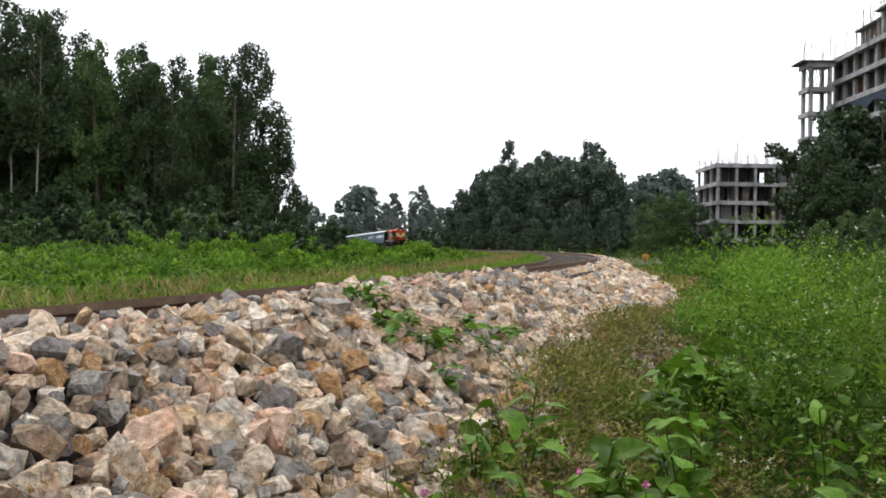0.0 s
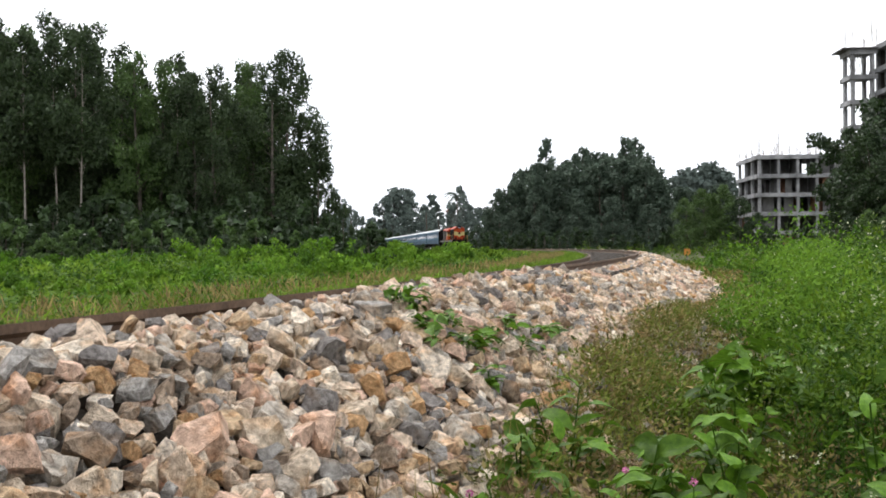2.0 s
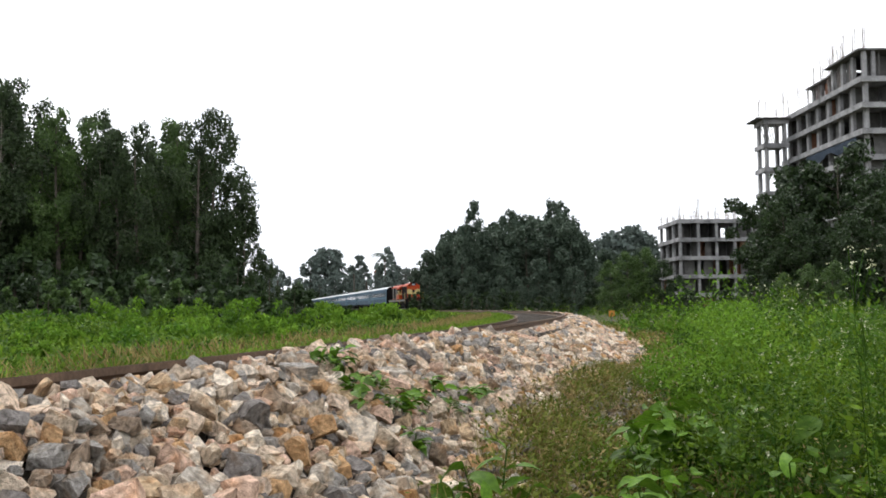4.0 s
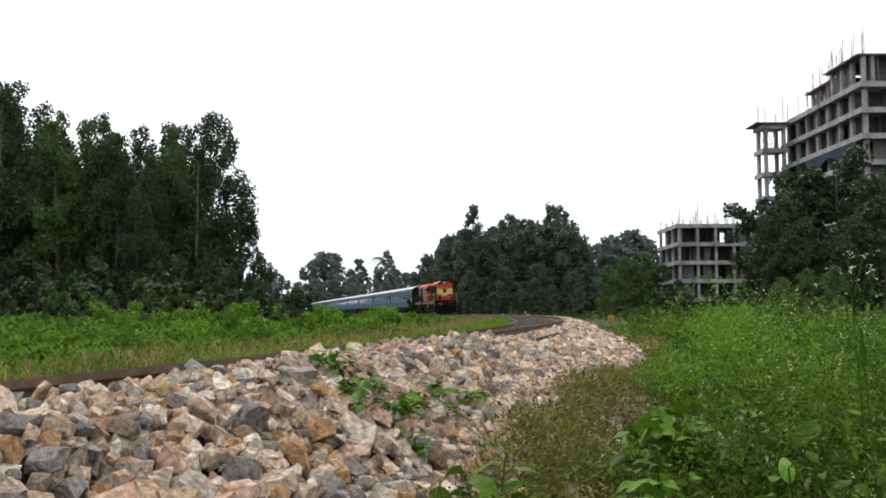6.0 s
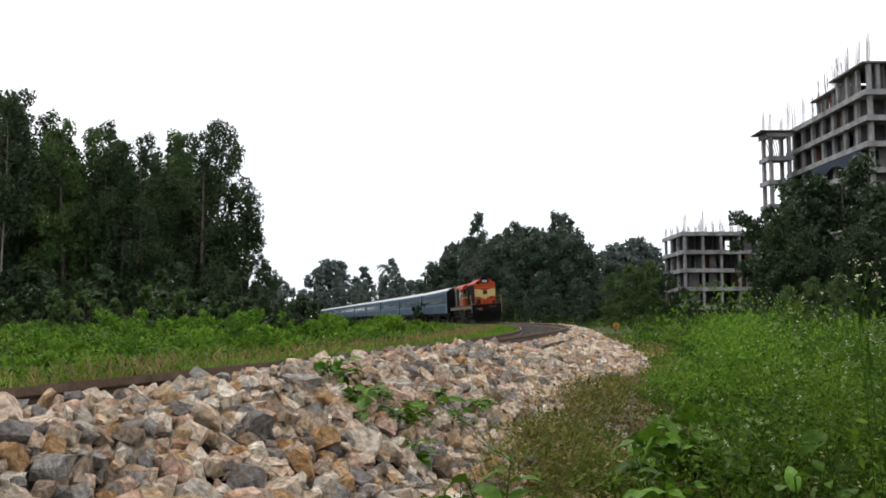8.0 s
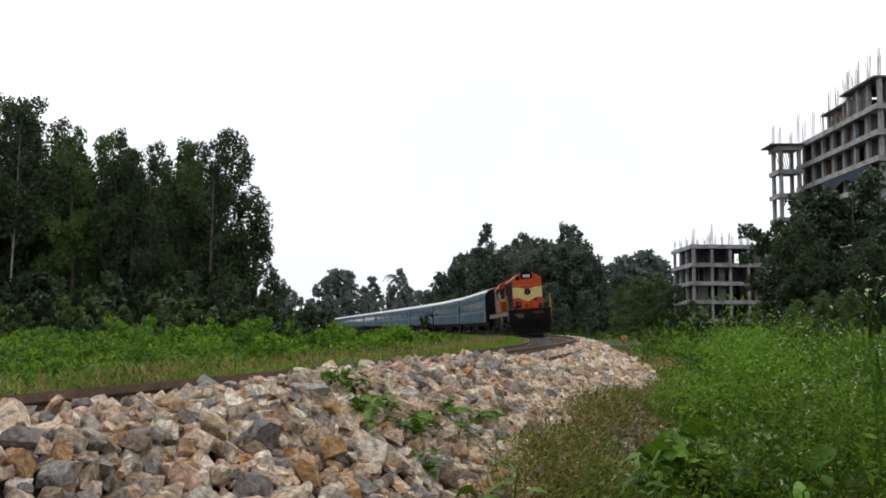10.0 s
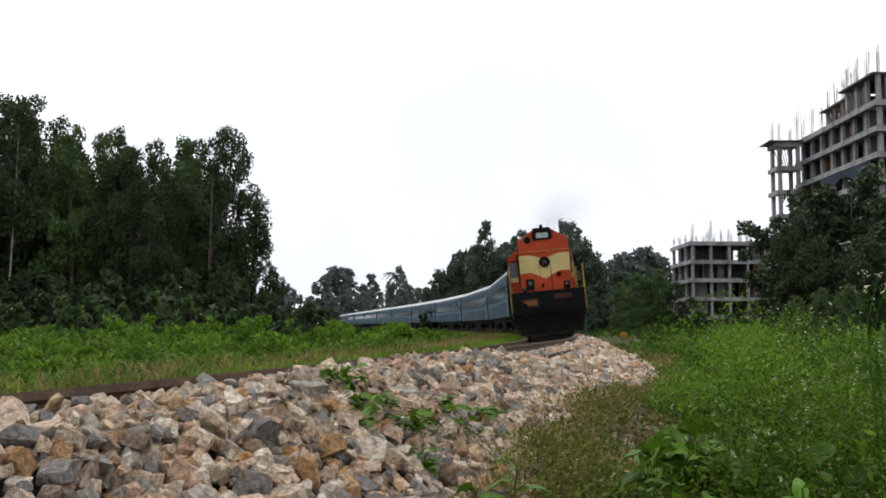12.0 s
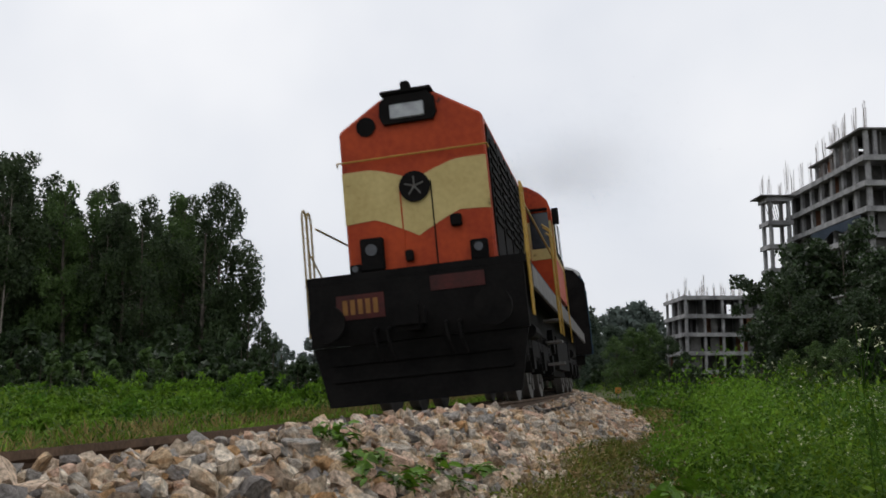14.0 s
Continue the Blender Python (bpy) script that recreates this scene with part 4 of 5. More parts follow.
# ---- buildings under construction ----
def slab_block(top, x0, x1, y0, y1, z0, storeys, h, bays_x, bays_y, rng, infill=0.5, deep=0.45, out=0.55, bars=1.0, skin=0.0):
    """A bare concrete frame: slabs with edge beams, columns, some infill, starter bars on the roof."""
    for i in range(1, storeys + 1):
        z = z0 + i * h
        part("floor_slab", boxed(x0 - out, x1 + out, y0 - out, y1 + out, z - 0.16, z), CONCRETE, top)
        bm = bmesh.new()
        box(bm, x0 - out - 0.03, x1 + out, y0 - out - 0.03, y0 - out + 0.16, z - deep, z + 0.22)
        box(bm, x0 - out - 0.03, x0 - out + 0.16, y0 - out + 0.17, y1 + out, z - deep, z + 0.22)
        part("edge_beam", bm, CONCRETE, top)
    cols = [(x0 + (x1 - x0) * a / bays_x, y0 + (y1 - y0) * b / bays_y) for a in range(bays_x + 1) for b in range(bays_y + 1)]
    for cx, cy in cols:
        part("column", boxed(cx - 0.2, cx + 0.2, cy - 0.32, cy + 0.32, z0 - 0.5, z0 + storeys * h + 0.3), CONCRETE, top)
        bm = bmesh.new()
        hh = rng.uniform(1.8, 3.8) * bars
        z = z0 + storeys * h
        for dx in (-0.16, 0.0, 0.16):
            for dy in (-0.2, 0.2):
                rod(bm, (cx + dx, cy + dy, z), (cx + dx + rng.normal(0, 0.06), cy + dy + rng.normal(0, 0.1), z + hh * rng.uniform(0.6, 1)), 0.028, n=4)
        tagged(part("starter_cage", bm, REBAR, top), kind="stuff")
    # part of the outer bays walled up, set in behind the columns
    for i in range(storeys):
        for a in range(bays_x + bays_y):
            if rng.uniform() > skin:
                continue
            side, f0, f1 = a >= bays_x, rng.uniform(0, 0.4), rng.uniform(0.65, 1)
            lo, w = (y0 + (y1 - y0) * (a - bays_x) / bays_y, (y1 - y0) / bays_y) if side else (x0 + (x1 - x0) * a / bays_x, (x1 - x0) / bays_x)
            c0, c1 = lo + 0.33 + (w - 0.66) * f0, lo + 0.33 + (w - 0.66) * f1
            zz = (z0 + i * h, z0 + (i + 1) * h - 0.17)
            part("infill_wall", boxed(x0 + 0.5, x0 + 0.68, c0, c1, *zz) if side else boxed(c0, c1, y0 + 0.5, y0 + 0.68, *zz), BRICK if rng.uniform() < 0.12 else BLOCK, top)
    for i in range(storeys):
        z = z0 + i * h
        for a in range(bays_x):
            for b in range(1, bays_y + 1):
                if rng.uniform() < infill:
                    xa, xb = x0 + (x1 - x0) * a / bays_x, x0 + (x1 - x0) * (a + 1) / bays_x
                    yy = y0 + (y1 - y0) * b / bays_y
                    part("infill_wall", boxed(xa + 0.22, xb - 0.22, yy - 0.1, yy + 0.1, z, z + h - 0.17), BRICK if rng.uniform() < 0.1 else BLOCK, top)
        for b in range(bays_y):
            for a in range(1, bays_x + 1):
                if rng.uniform() < infill:
                    ya, yb = y0 + (y1 - y0) * b / bays_y, y0 + (y1 - y0) * (b + 1) / bays_y
                    xx = x0 + (x1 - x0) * a / bays_x
                    part("infill_wall", boxed(xx - 0.1, xx + 0.1, ya + 0.34, yb - 0.34, z, z + h - 0.17), BRICK if rng.uniform() < 0.1 else BLOCK, top)


def buildings():
    rng = np.random.default_rng(5)
    a = tagged(new("unfinished_building"), "five-storey bare concrete frame under construction with rebar on the roof", "building")
    slab_block(a, 41.1, 56.5, 157, 170, -0.8, 5, 3.12, 5, 3, rng, infill=0.6, skin=0.35)
    b = tagged(new("unfinished_building"), "tall bare concrete apartment block under construction behind trees", "building")
    slab_block(b, 49.4, 66, 105.5, 128.6, -0.8, 9, 3.01, 5, 7, rng, infill=0.9, deep=0.42, out=0.9, bars=1.25, skin=0.55)
    # the top storey covers the nearer part alone: a taller room, then a lower one set back, half bricked up
    for x0, y0, y1, z1 in ((49.0, 105.2, 113.4, 29.75), (50.0, 114.2, 121.8, 29.2)):
        part("floor_slab", boxed(x0 - 0.7, 66.5, y0 - 0.6, y1 + 0.6, z1 - 0.22, z1, 0.02), BLOCK, b)
        n = 3
        for i in range(n + 1):
            yy = y0 + (y1 - y0) * i / n
            part("column", boxed(x0, x0 + 0.4, yy - 0.3, yy + 0.3, 26.29, z1 - 0.222), CONCRETE, b)
            bm = bmesh.new()
            for j in range(6):
                q = (x0 + 0.1 + 0.12 * (j % 3), yy - 0.2 + 0.4 * (j // 3))
                rod(bm, (*q, z1), (q[0] + rng.normal(0, 0.08), q[1] + rng.normal(0, 0.12), z1 + rng.uniform(2.2, 3.6)), 0.028, n=4)
            tagged(part("starter_cage", bm, REBAR, b), kind="stuff")
            if i < n:
                part("infill_wall", boxed(x0 + 0.42 + 1.6 * (i == 0), x0 + 0.6 + 1.6 * (i == 0), yy + 0.31, yy + (y1 - y0) / n - 0.31, 26.29, z1 - 0.222), BRICK if (z1 < 29.5 and i < 2) else BLOCK, b)
        for i in range(4):
            xx = x0 + 0.5 + i * 4.6
            part("column", boxed(xx + 0.5, xx + 0.9, y0 - 0.3, y0 + 0.1, 26.29, z1 - 0.222), CONCRETE, b)
        part("infill_wall", boxed(x0 + 1.5, 66, y0 + 2.0, y0 + 2.2, 26.29, z1 - 0.222), BLOCK, b)
    # sagging net hung along one floor
    bm = bmesh.new()
    for i in range(14):
        y = 106 + i * 1.05
        sag = 0.35 * math.sin(i * 1.1)
        f = [bm.verts.new(v) for v in ((48.36, y, 18.7 + sag), (48.36, y + 1.05, 18.7 + 0.35 * math.sin((i + 1) * 1.1)), (48.42, y + 1.05, 19.7), (48.42, y, 19.7))]
        bm.faces.new(f)
    bmesh.ops.solidify(bm, geom=bm.faces[:], thickness=0.03)
    part("safety_net", bm, NET, b, "sagging blue safety net")
    c = tagged(new("unfinished_building"), "slim concrete stair wing with open balcony slabs under construction", "building")
    slab_block(c, 45.2, 47.7, 126.2, 129, -0.8, 8, 3.3, 1, 1, rng, infill=0.1, deep=0.4, out=0.5, bars=1.6)
    bm = bmesh.new()
    for i in range(7):
        rod(bm, (44.9 + 0.3 * i, 125.6, 22.5), (44.1 + 0.36 * i, 125.55, 25.2), 0.05, n=5)
    part("prop", bm, GREYSTEEL, c, "leaning shuttering props")
    part("shuttering", boxed(43.6, 48.3, 125.2, 129.6, 25.84, 26.0, 0.02), BLOCK, c, "dark shuttering deck")
    # a far roof among the palms, and small posts beside the line
    far = tagged(new("distant_house"), "far house with an orange roof among trees", "house")
    part("wall", boxed(-27.6, -24.6, 400, 405, -0.6, 15.8, 0.05), CONCRETE, far)
    part("roof", prism(bmesh.new(), [(-28.0, 15.8), (-24.2, 15.8), (-26.1, 17.4)], 399.2, 405.8), BRICK, far)
    x, y = 10.8, 58.0
    post = tagged(new("marker_board"), "small orange lineside marker board on a post", "sign")
    part("post", rod(bmesh.new(), (float(x), float(y), -0.9), (float(x), float(y), 0.0), 0.04), GREYSTEEL, post)
    part("board", boxed(float(x) - 0.18, float(x) + 0.18, float(y) - 0.06, float(y) - 0.045, -0.3, 0.08, 0.004), SIGN, post)


def palms():
    rng = np.random.default_rng(8)
    for px, d, top in ((-150, 262, 78), (-95, 268, 112), (-285, 240, 66), (-128, 255, 62)):
        x, y = eastward(px, d)
        h = top / 1644 * d + 0.3
        t = tagged(new("palm_tree"), "hazy coconut palm far off among trees", "tree", group="far palms")
        t.location = (x, y, -0.7)
        bm = pipe(bmesh.new(), [(0, 0, 0), (0.2, 0, h * 0.5), (0.1, 0, h * 0.86)], 0.18, 6)
        part("trunk", bm, DARKBARK, t)
        V, Fc = [], []
        for i in range(22):
            a, lift = rng.uniform(0, 6.28), rng.uniform(-0.2, 1.1)
            ln = h * 0.2 * rng.uniform(0.8, 1.2)
            for j in range(12):
                f0 = j / 12
                c = np.array((0.1 + math.cos(a) * ln * f0, math.sin(a) * ln * f0, h * 0.86 + ln * (lift * f0 - 1.0 * f0 * f0)))
                for sgn in (-1, 1):
                    tip = c + np.array((-math.sin(a) * sgn * 0.5, math.cos(a) * sgn * 0.5, -0.45)) * ln * 0.3
                    e = np.array((math.cos(a), math.sin(a), 0)) * ln * 0.07
                    n = len(V)
                    V += [c, c + e, tip]
                    Fc.append((n, n + 1, n + 2))
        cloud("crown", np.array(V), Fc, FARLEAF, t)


# ---- train ----
def disc(bm, x, y, z, r, depth, n=24, axis="y"):
    m = Matrix.Translation((x, y, z)) @ Matrix.Rotation(radians(90), 4, "X" if axis == "y" else "Y")
    bmesh.ops.create_cone(bm, cap_ends=True, segments=n, radius1=r, radius2=r, depth=depth, matrix=m)
    return bm


HOOD = [(-0.96, 1.73), (0.96, 1.73), (0.96, 3.7), (0.36, 4.08), (-0.36, 4.08), (-0.96, 3.7)]


def band(bm, y, sign=1):
    """The cream band across the end of the hood, dipping to a point in the middle."""
    n = 24
    up, lo = [], []
    for i in range(n + 1):
        x = -0.955 + 1.91 * i / n
        a = abs(x) / 0.955
        zt = 3.14 if a > 0.62 else 3.14 - 0.2 * (1 - a / 0.62) ** 1.3
        zb = 2.44 + 0.03 * math.sin(a * 3) if a > 0.55 else 2.455 - 0.255 * (1 - a / 0.55) ** 1.15
        up.append((x, zt))
        lo.append((x, zb))
    return prism(bm, lo + up[::-1], y - 0.006, y + 0.004)


def wheelset(name, parent, y):
    bm = bmesh.new()
    for x in (-0.86, 0.86):
        disc(bm, x, 0, 0, 0.54, 0.13, 28, "x")
        disc(bm, x - math.copysign(0.08, x), 0, 0, 0.57, 0.03, 28, "x")
        for k in range(6):
            a = k * math.pi / 3
            sx = x + math.copysign(0.07, x)
            rod(bm, (sx, 0.12 * math.cos(a), 0.12 * math.sin(a)), (sx, 0.42 * math.cos(a), 0.42 * math.sin(a)), 0.035, n=5)
    rod(bm, (-1.0, 0, 0), (1.0, 0, 0), 0.09, n=12)
    ob = part(name, bm, GREYSTEEL, parent)
    ob.location = (0, y, 0.54)
    return ob


def bogie(parent, y, half, axles):
    bm = bmesh.new()
    for x in (-1.06, 1.06):
        box(bm, x - 0.08, x + 0.08, y - half - 0.5, y + half + 0.5, 0.55, 0.85, 0.03)
        for a in axles:
            box(bm, x - 0.13, x + 0.13, y + a - 0.2, y + a + 0.2, 0.36, 0.72, 0.04)
            for e in (-0.32, 0.32):
                rod(bm, (x, y + a + e, 0.5), (x, y + a + e, 0.95), 0.09, n=10)
        rod(bm, (x + math.copysign(0.12, x), y - half - 0.35, 0.9), (x + math.copysign(0.12, x), y - half + 0.45, 0.9), 0.1, n=10)
    return part("bogie", bm, BLACK, parent, "black cast bogie frame with coil springs")


def engine():
    top = tagged(new("locomotive"), "orange diesel locomotive with cream chevron band and sooty black underframe", "locomotive")
    # frame, end plate and deck
    part("deck", boxed(-1.36, 1.36, 0.05, 17.1, 1.62, 1.73, 0.01), BLACK, top)
    for x in (-1.38, 1.38):
        part("sole_bar", boxed(x - 0.02, x + 0.02, 0.4, 17.0, 1.36, 1.64, 0.008), GREYSTEEL, top)
    part("underframe", boxed(-1.1, 1.1, 0.3, 16.9, 0.95, 1.6, 0.03), BLACK, top)
    part("buffer_beam", prism(bmesh.new(), [(-1.33, 1.62), (1.33, 1.62), (1.33, 0.86), (-1.33, 0.86)], 0.0, 0.12), BLACK, top, "sooty black buffer beam")
    guard = prism(bmesh.new(), [(-1.31, 0.85), (1.31, 0.85), (1.16, 0.13), (-1.16, 0.13)], 0.02, 0.08)
    part("rail_guard", guard, BLACK, top, "worn black rail guard plate")
    for z in (0.42, 0.62):
        part("stiffener", boxed(-1.1, 1.1, -0.01, 0.02, z, z + 0.05, 0.005), BLACK, top)
    for x in (-0.98, 0.98):
        bm = rod(bmesh.new(), (x, -0.02, 1.1), (x, -0.42, 1.1), 0.11, n=16)
        disc(bm, x, -0.44, 1.1, 0.22, 0.06, 24)
        part("buffer", bm, BLACK, top)
    bm = boxed(-0.14, 0.14, -0.5, 0, 0.95, 1.22, 0.05)
    box(bm, -0.2, 0.2, -0.62, -0.4, 0.92, 1.26, 0.06)
    part("coupler", bm, BLACK, top)
    for x in (-0.5, -0.34, 0.36, 0.52):
        part("air_hose", pipe(bmesh.new(), [(x, 0.0, 1.02), (x, -0.14, 0.98), (x + 0.03, -0.18, 0.8), (x + 0.08, -0.14, 0.62)], 0.026, 7), BLACK, top)
    plate = part("number_panel", boxed(-0.98, -0.38, -0.012, -0.002, 1.16, 1.46, 0.003), RED, top, "faded red number panel")
    for i in range(5):
        part("number_bar", boxed(-0.90 + i * 0.095, -0.84 + i * 0.095, -0.018, -0.013, 1.22, 1.40), LETTER, plate, "plain yellow bar")
    part("red_patch", boxed(0.2, 0.86, -0.01, -0.002, 1.4, 1.58, 0.003), RED, top, "smudged dull red patch")
    # short hood and its end face
    y0 = 0.62
    hood = part("short_hood", prism(bmesh.new(), HOOD, y0, 5.8), ORANGE, top)
    hood.modifiers.new("edge", "BEVEL").width = 0.03
    part("cream_band", band(bmesh.new(), y0 - 0.002), CREAM, top, "cream chevron band")
    bm = disc(bmesh.new(), 0.0, y0 - 0.03, 2.84, 0.2, 0.05, 32)
    badge = part("badge", bm, BLACK, top, "round sooty black badge")
    bm = bmesh.new()
    for k in range(5):
        a = k * 2 * math.pi / 5 + math.pi / 2
        rod(bm, (0, y0 - 0.057, 2.84), (0.13 * math.cos(a), y0 - 0.057, 2.84 + 0.13 * math.sin(a)), 0.012, n=5)
    part("star", bm, GREYSTEEL, badge)
    for x in (-0.2, 0.21):
        part("seam", boxed(x - 0.009, x + 0.009, y0 - 0.012, y0 + 0.002, 1.78, 2.9), BLACK if x > 0 else ORANGE, top)
    part("face_rail", pipe(bmesh.new(), [(-1.0, y0 - 0.03, 3.22), (-0.99, y0 - 0.08, 3.26), (0.99, y0 - 0.08, 3.26), (1.0, y0 - 0.03, 3.22)], 0.012, 6), YELLOW, top, "thin yellow rail across the hood face")
    # headlight in its dark recess
    lamp = part("headlight", prism(bmesh.new(), [(-0.33, 3.7), (0.33, 3.7), (0.38, 3.8), (0.36, 4.0), (0.28, 4.08), (-0.28, 4.08), (-0.36, 4.0), (-0.38, 3.8)], y0 - 0.07, y0 + 0.05), BLACK, top, "sooty headlight housing")
    part("lens", boxed(-0.23, 0.23, y0 - 0.09, y0 - 0.065, 3.75, 3.95, 0.085), LENS, lamp, "pale headlight glass")
    part("cap", boxed(-0.34, 0.34, y0 - 0.1, y0 + 0.5, 4.09, 4.14, 0.01), BLACK, lamp)
    part("horn", boxed(-0.07, 0.05, y0 - 0.05, y0 + 0.1, 4.14, 4.26, 0.015), BLACK, lamp)
    part("vent", disc(bmesh.new(), -0.58, y0 - 0.01, 3.72, 0.13, 0.03, 20), BLACK, top, "dark round vent")
    # marker lamps, sockets and grab boxes on the face
    for x, z, w, h, lens in ((-0.62, 2.02, 0.3, 0.42, True), (0.76, 1.92, 0.22, 0.26, True), (0.5, 2.33, 0.14, 0.15, False), (-0.14, 1.95, 0.1, 0.14, False), (-0.85, 1.83, 0.16, 0.16, True)):
        m = part("marker_lamp", boxed(x - w / 2, x + w / 2, y0 - 0.1, y0, z - h / 2, z + h / 2, 0.015), BLACK, top, "small black lamp box")
        if lens:
            part("lens", disc(bmesh.new(), x, y0 - 0.108, z + h * 0.12, w * 0.26, 0.02, 16), GLASS, m)
    # sides of the hood: black louvred doors
    for sx in (-1, 1):
        for k in range(5):
            ya = y0 + 0.14 + k * 0.98
            xs = sorted((sx * 0.964, sx * 0.982))
            d = part("side_door", boxed(xs[0], xs[1], ya, ya + 0.82, 1.8, 3.58, 0.006), BLACK, top, "black louvred hood door")
            bm = bmesh.new()
            for j in range(9):
                xl = sorted((sx * 0.983, sx * 1.005))
                box(bm, xl[0], xl[1], ya + 0.1, ya + 0.72, 2.3 + j * 0.13, 2.36 + j * 0.13)
            part("louvre", bm, BLACK, d)
    # cab: curved roof over orange sides with a cream band
    out = [(-1.42, 1.73), (1.42, 1.73), (1.42, 3.32)] + [(1.42 * math.cos(a), 3.32 + 0.68 * math.sin(a)) for a in np.linspace(0.25, math.pi - 0.25, 12)] + [(-1.42, 3.32)]
    cab = part("cab", prism(bmesh.new(), out, 5.8, 8.0), ORANGE, top)
    for sx in (-1, 1):
        xs = sorted((sx * 1.423, sx * 1.43))
        part("side_band", boxed(xs[0], xs[1], 5.83, 7.97, 2.42, 3.12, 0.002), CREAM, cab, "cream band")
        xf = sorted((sx * 0.98, sx * 1.41))
        part("front_band", boxed(xf[0], xf[1], 5.788, 5.798, 2.42, 3.12, 0.002), CREAM, cab, "cream band")
        for ya, yb in ((6.05, 6.75), (7.05, 7.75)):
            xw = sorted((sx * 1.431, sx * 1.45))
            w = part("side_window", boxed(xw[0], xw[1], ya, yb, 2.5, 3.25, 0.008), BLACK, cab, "dark cab side window")
            xg = sorted((sx * 1.451, sx * 1.456))
            part("pane", boxed(xg[0], xg[1], ya + 0.05, yb - 0.05, 2.55, 3.2, 0.002), GLASS, w)
        xg = sorted((sx * 1.02, sx * 1.36))
        part("front_window", boxed(xg[0], xg[1], 5.775, 5.787, 2.62, 3.28, 0.004), GLASS, cab, "narrow cab front window")
        part("visor", boxed(xg[0], xg[1], 5.6, 5.77, 3.3, 3.33, 0.004), BLACK, cab)
    # long hood behind
    back = part("long_hood", prism(bmesh.new(), [(x * 1.0, z if z < 4 else 4.0) for x, z in HOOD], 8.0, 16.3), ORANGE, top)
    for sx in (-1, 1):
        for k in range(8):
            xs = sorted((sx * 0.962, sx * 0.98))
            part("hood_door", boxed(xs[0], xs[1], 8.1 + k * 1.02, 9.0 + k * 1.02, 1.8, 3.55, 0.006), BLACK if k % 3 else GREYSTEEL, back)
    part("exhaust_stack", boxed(-0.2, 0.2, 10.0, 10.6, 4.0, 4.25, 0.03), BLACK, back)
    for yy in (12.2, 14.4):
        part("radiator_fan", disc(bmesh.new(), 0, 0, 0, 0.6, 0.12), BLACK, back).matrix_basis = Matrix.Translation((0, yy, 4.05)) @ Matrix.Rotation(radians(90), 4, "X")
    # corner and step rails
    for sx in (-1, 1):
        m = PALERAIL if sx < 0 else YELLOW
        for yy in (0.12, 0.30):
            x = sx * 1.38
            arc = [(x, yy, 1.0), (x, yy, 2.52), (x - sx * 0.0, yy + 0.03, 2.6), (x, yy + 0.08, 2.63), (x, yy + 0.13, 2.6), (x, yy + 0.16, 2.52), (x, yy + 0.16, 1.7)]
            part("corner_rail", pipe(bmesh.new(), arc, 0.015, 6), m, top, "pale corner handrail" if sx < 0 else "yellow corner handrail")
        part("brace", pipe(bmesh.new(), [(sx * 1.38, 0.3, 2.1), (sx * 1.3, 0.62, 1.73)], 0.012, 6), PALERAIL, top)
        for yy in (4.6, 4.9, 5.5, 8.3):
            part("side_rail", pipe(bmesh.new(), [(sx * 1.42, yy, 1.0), (sx * 1.42, yy, 2.75), (sx * 1.30, yy, 2.85)], 0.014, 6), YELLOW, top, "yellow step handrail")
        part("hand_rail", pipe(bmesh.new(), [(sx * 1.36, 0.6, 2.45), (sx * 1.36, 5.6, 2.45)], 0.016, 6), YELLOW, top)
        for k in range(3):
            xs = sorted((sx * 1.15, sx * 1.42))
            part("step", boxed(xs[0], xs[1], 4.6, 5.05, 0.5 + k * 0.36, 0.54 + k * 0.36, 0.006), GREYSTEEL, top)
        part("mirror", boxed(sx * 1.5 - 0.06, sx * 1.5 + 0.06, 5.6, 5.64, 3.0, 3.3, 0.01), BLACK, top)
    part("fuel_tank", boxed(-1.2, 1.2, 6.6, 10.4, 0.35, 1.2, 0.12), BLACK, top)
    for yy in (6.0, 10.9):
        part("air_tank", rod(bmesh.new(), (-1.2, yy, 0.95), (1.2, yy, 0.95), 0.22, n=16), BLACK, top)
    bogie(top, 3.6, 1.8, (-1.8, 0, 1.8))
    bogie(top, 13.5, 1.8, (-1.8, 0, 1.8))
    return top, [wheelset("wheelset", top, y) for y in (1.8, 3.6, 5.4, 11.7, 13.5, 15.3)]


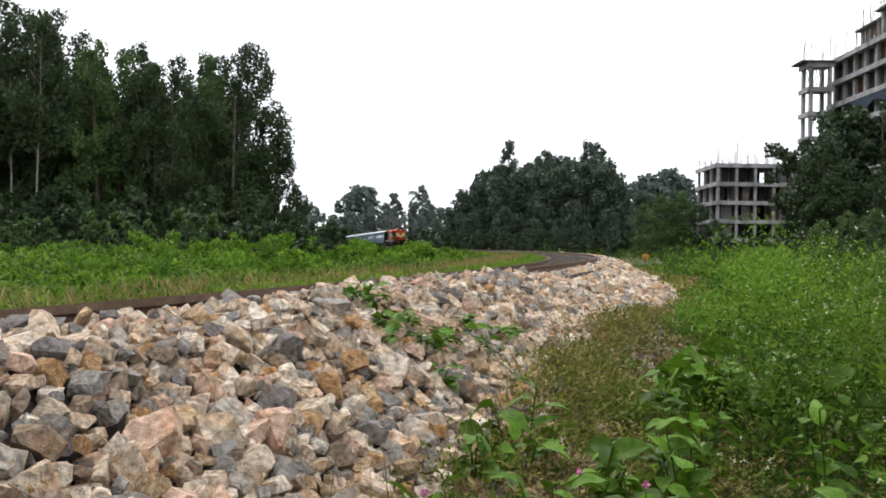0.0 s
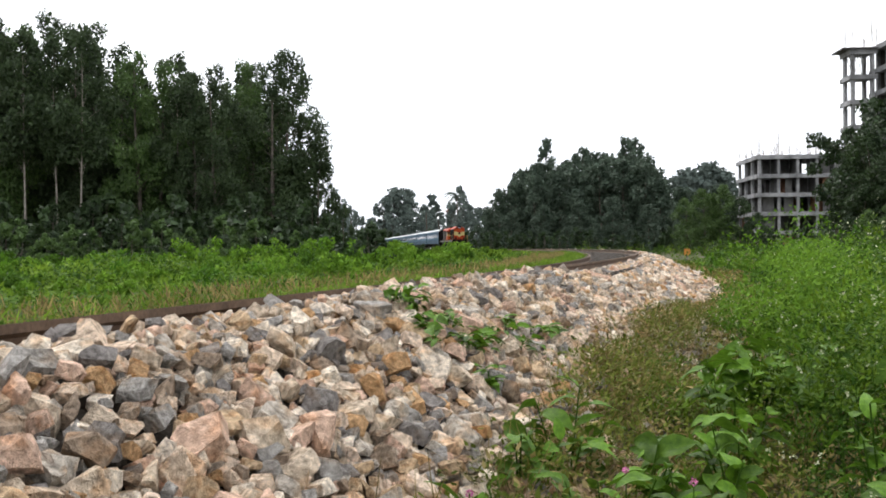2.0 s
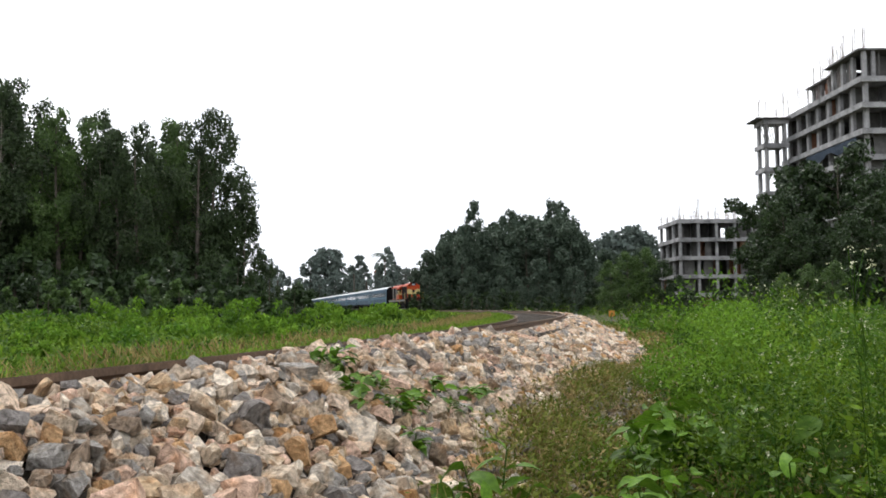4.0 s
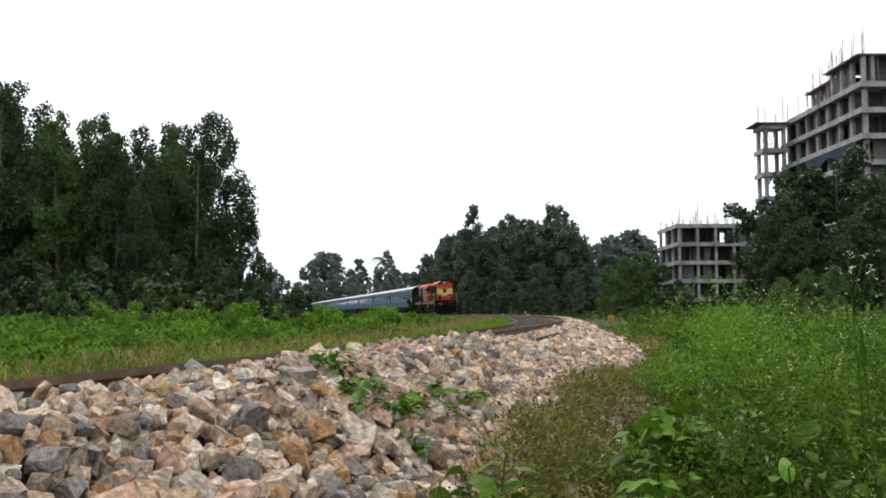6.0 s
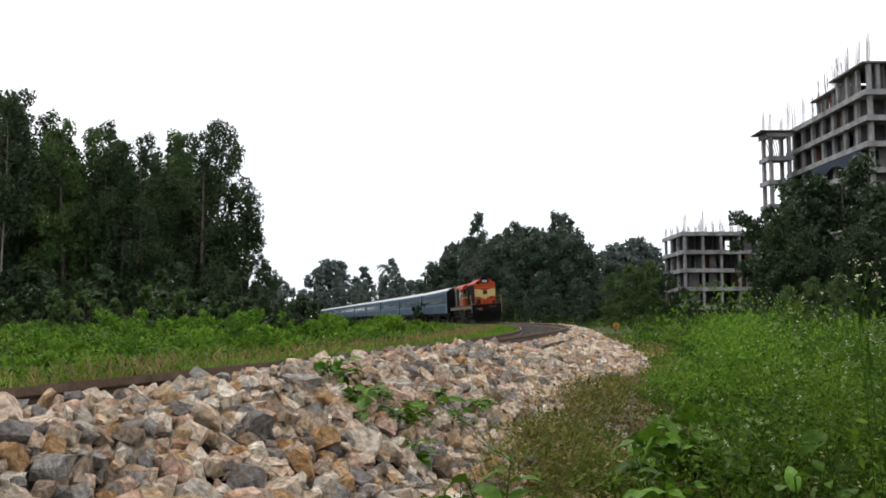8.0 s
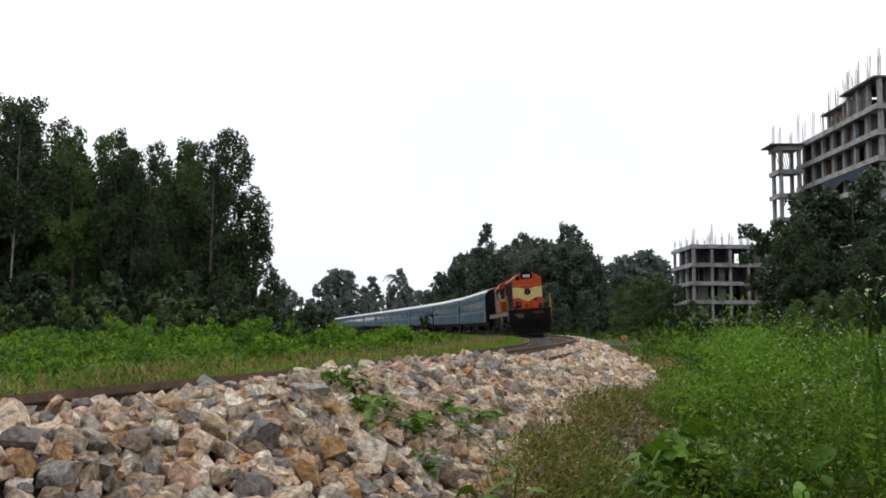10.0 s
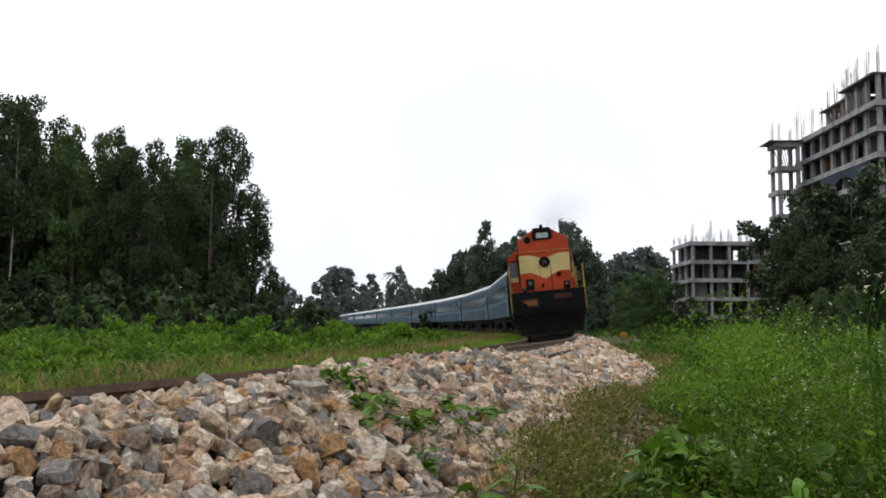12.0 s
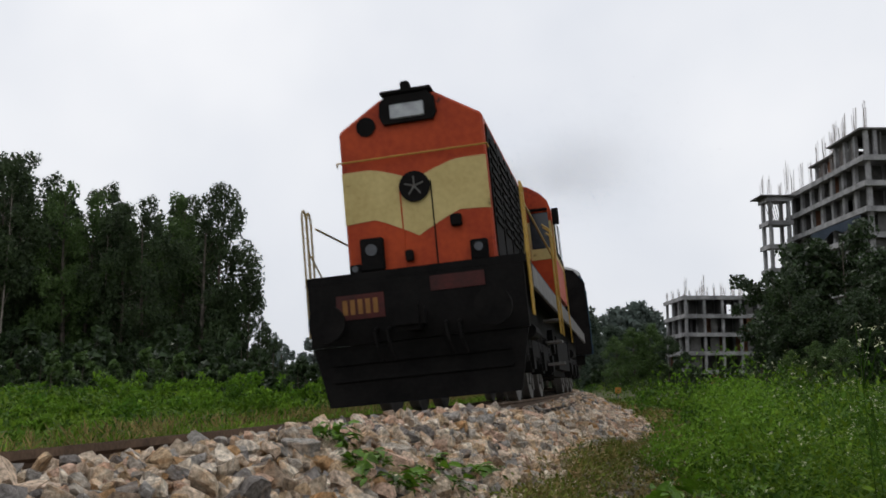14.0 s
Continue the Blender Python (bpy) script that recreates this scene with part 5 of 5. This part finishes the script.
def coach():
    top = tagged(new("passenger_coach"), "blue railway coach with pale window band and weathered light roof", "railway coach", group="train coaches")
    y0, y1 = 0.45, 21.75
    side = [(-1.6, 1.08), (1.6, 1.08), (1.62, 2.0), (1.6, 3.3), (1.5, 3.55), (-1.5, 3.55), (-1.6, 3.3), (-1.62, 2.0)]
    body = part("body", prism(bmesh.new(), side, y0, y1), BLUE, top)
    arc = [(1.52 * math.cos(a), 3.553 + 0.45 * math.sin(a)) for a in np.linspace(0, math.pi, 15)]
    roof = part("roof", prism(bmesh.new(), arc, y0 - 0.02, y1 + 0.02), ROOF, top)
    for yy in np.arange(2.5, 20, 3.4):
        part("roof_vent", disc(bmesh.new(), 0, 0, 0, 0.2, 0.16, 14), ROOF, roof).matrix_basis = Matrix.Translation((0.35, yy, 4.05)) @ Matrix.Rotation(radians(90), 4, "X")
    for ya, yb in ((y0 - 0.03, y0), (y1, y1 + 0.03)):
        part("end_wall", prism(bmesh.new(), [(x * 0.99, z) for x, z in side[:4]] + [(1.3, 3.72), (0.6, 3.93), (-0.6, 3.93), (-1.3, 3.72)] + [(x * 0.99, z) for x, z in side[6:]], ya, yb), BLACK, top, "black end wall")
    for ya, yb in ((0.05, 0.41), (21.79, 22.15)):
        part("gangway", boxed(-0.55, 0.55, ya, yb, 1.1, 3.3, 0.06), BLACK, top)
    part("underframe", boxed(-1.35, 1.35, 0.6, 21.6, 0.78, 1.075), BLACK, top)
    part("battery_box", boxed(-1.25, 1.25, 8.5, 12.6, 0.4, 0.78, 0.05), BLACK, top)
    for sx in (-1, 1):
        xs = sorted((sx * 1.615, sx * 1.632))
        part("lower_panel", boxed(xs[0], xs[1], y0 + 0.02, y1 - 0.02, 1.09, 1.93), COACHGREY, top, "dusty grey-blue lower side")
        xs = sorted((sx * 1.622, sx * 1.64))
        part("waist_stripe", boxed(xs[0], xs[1], y0 + 0.02, y1 - 0.02, 1.95, 2.12), PALEBLUE, top, "pale blue stripe under the windows")
        for ya in (0.7, 20.6):
            xd = sorted((sx * 1.62, sx * 1.645))
            d = part("door", boxed(xd[0], xd[1], ya, ya + 0.85, 1.15, 3.1, 0.006), PALEBLUE, top, "pale blue end door")
            xg = sorted((sx * 1.646, sx * 1.652))
            part("door_window", boxed(xg[0], xg[1], ya + 0.2, ya + 0.65, 2.3, 2.9, 0.003), GLASS, d)
        for k in range(14):
            ya = 2.35 + k * 1.24
            xg = sorted((sx * 1.612, sx * 1.628))
            w = part("window", boxed(xg[0], xg[1], ya, ya + 0.98, 2.2, 2.95), PALEBLUE if k % 5 == 2 else COACHGREY, top)
            xg = sorted((sx * 1.6285, sx * 1.634))
            part("pane", boxed(xg[0], xg[1], ya + 0.07, ya + 0.91, 2.27, 2.88), GLASS, w)
    bogie(top, 3.7, 1.45, (-1.45, 1.45))
    bogie(top, 18.5, 1.45, (-1.45, 1.45))
    for y in (2.25, 5.15, 17.05, 19.95):
        wheelset("wheelset", top, y)
    return top


def front(t):
    """How far along the line the engine's buffer beam is at t seconds."""
    return 11.5 - 11.7 * (t - 14) + 0.11 * (t - 14) ** 2


def riding(s0, a, b):
    """Pose of a vehicle whose front is at s0 and whose bogies lie a and b behind it."""
    xa, ya, _, ca = line(s0 + a)
    xb, yb, _, cb = line(s0 + b)
    h = math.atan2(xb - xa, yb - ya)
    o = Vector((xa, ya, 0)) - Vector((math.sin(h), math.cos(h), 0)) * a
    return Matrix.Translation(o) @ Matrix.Rotation(-h, 4, "Z") @ Matrix.Rotation(-float(ca + cb) / 2, 4, "Y")


def smoke():
    """Thin dark exhaust: loose wisps of soot flecks that ride behind the stack."""
    rng = np.random.default_rng(9)
    top = tagged(new("exhaust_smoke"), "thin dark diesel smoke trailing above the locomotive", "smoke")
    for i in range(4):
        n = 15000
        sd = np.array((0.5, 0.8, 0.4)) * (0.6 + 0.45 * i)
        p = rng.normal(size=(n, 3)) * sd + np.array((0.2 + 0.8 * i, 10.4 + 3.2 * i, 5.0 + 0.75 * i))
        v, f = dots(p, rng.uniform(0.0022, 0.0045, n) * (1 + 0.3 * i), rng)
        tagged(cloud("wisp", v, f, GREYSTEEL, top), kind="stuff")
    return top


buildings()
palms()
ENGINE, WHEELS = engine()
SMOKE = smoke()
COACH = coach()
COACHES = [COACH] + [copy_thing(COACH, Matrix()) for _ in range(9)]


def motions():
    times = [i * 0.25 for i in range(57)]
    walk(ENGINE, [(t, riding(front(t), 3.6, 13.5)) for t in times])
    walk(SMOKE, [(t, riding(front(t), 3.6, 13.5)) for t in times])
    for i, c in enumerate(COACHES):
        walk(c, [(t, riding(front(t) + 17.9 + i * 22.3, 3.7, 18.5)) for t in times])
    turns = [i / 30 for i in range(421)]
    for w in WHEELS:
        y = w.location.y
        walk(w, [(t, Matrix.Translation((0, y, 0.54)) @ Matrix.Rotation((front(0) - front(t)) / 0.54 % (2 * math.pi), 4, "X")) for t in turns])


motions()
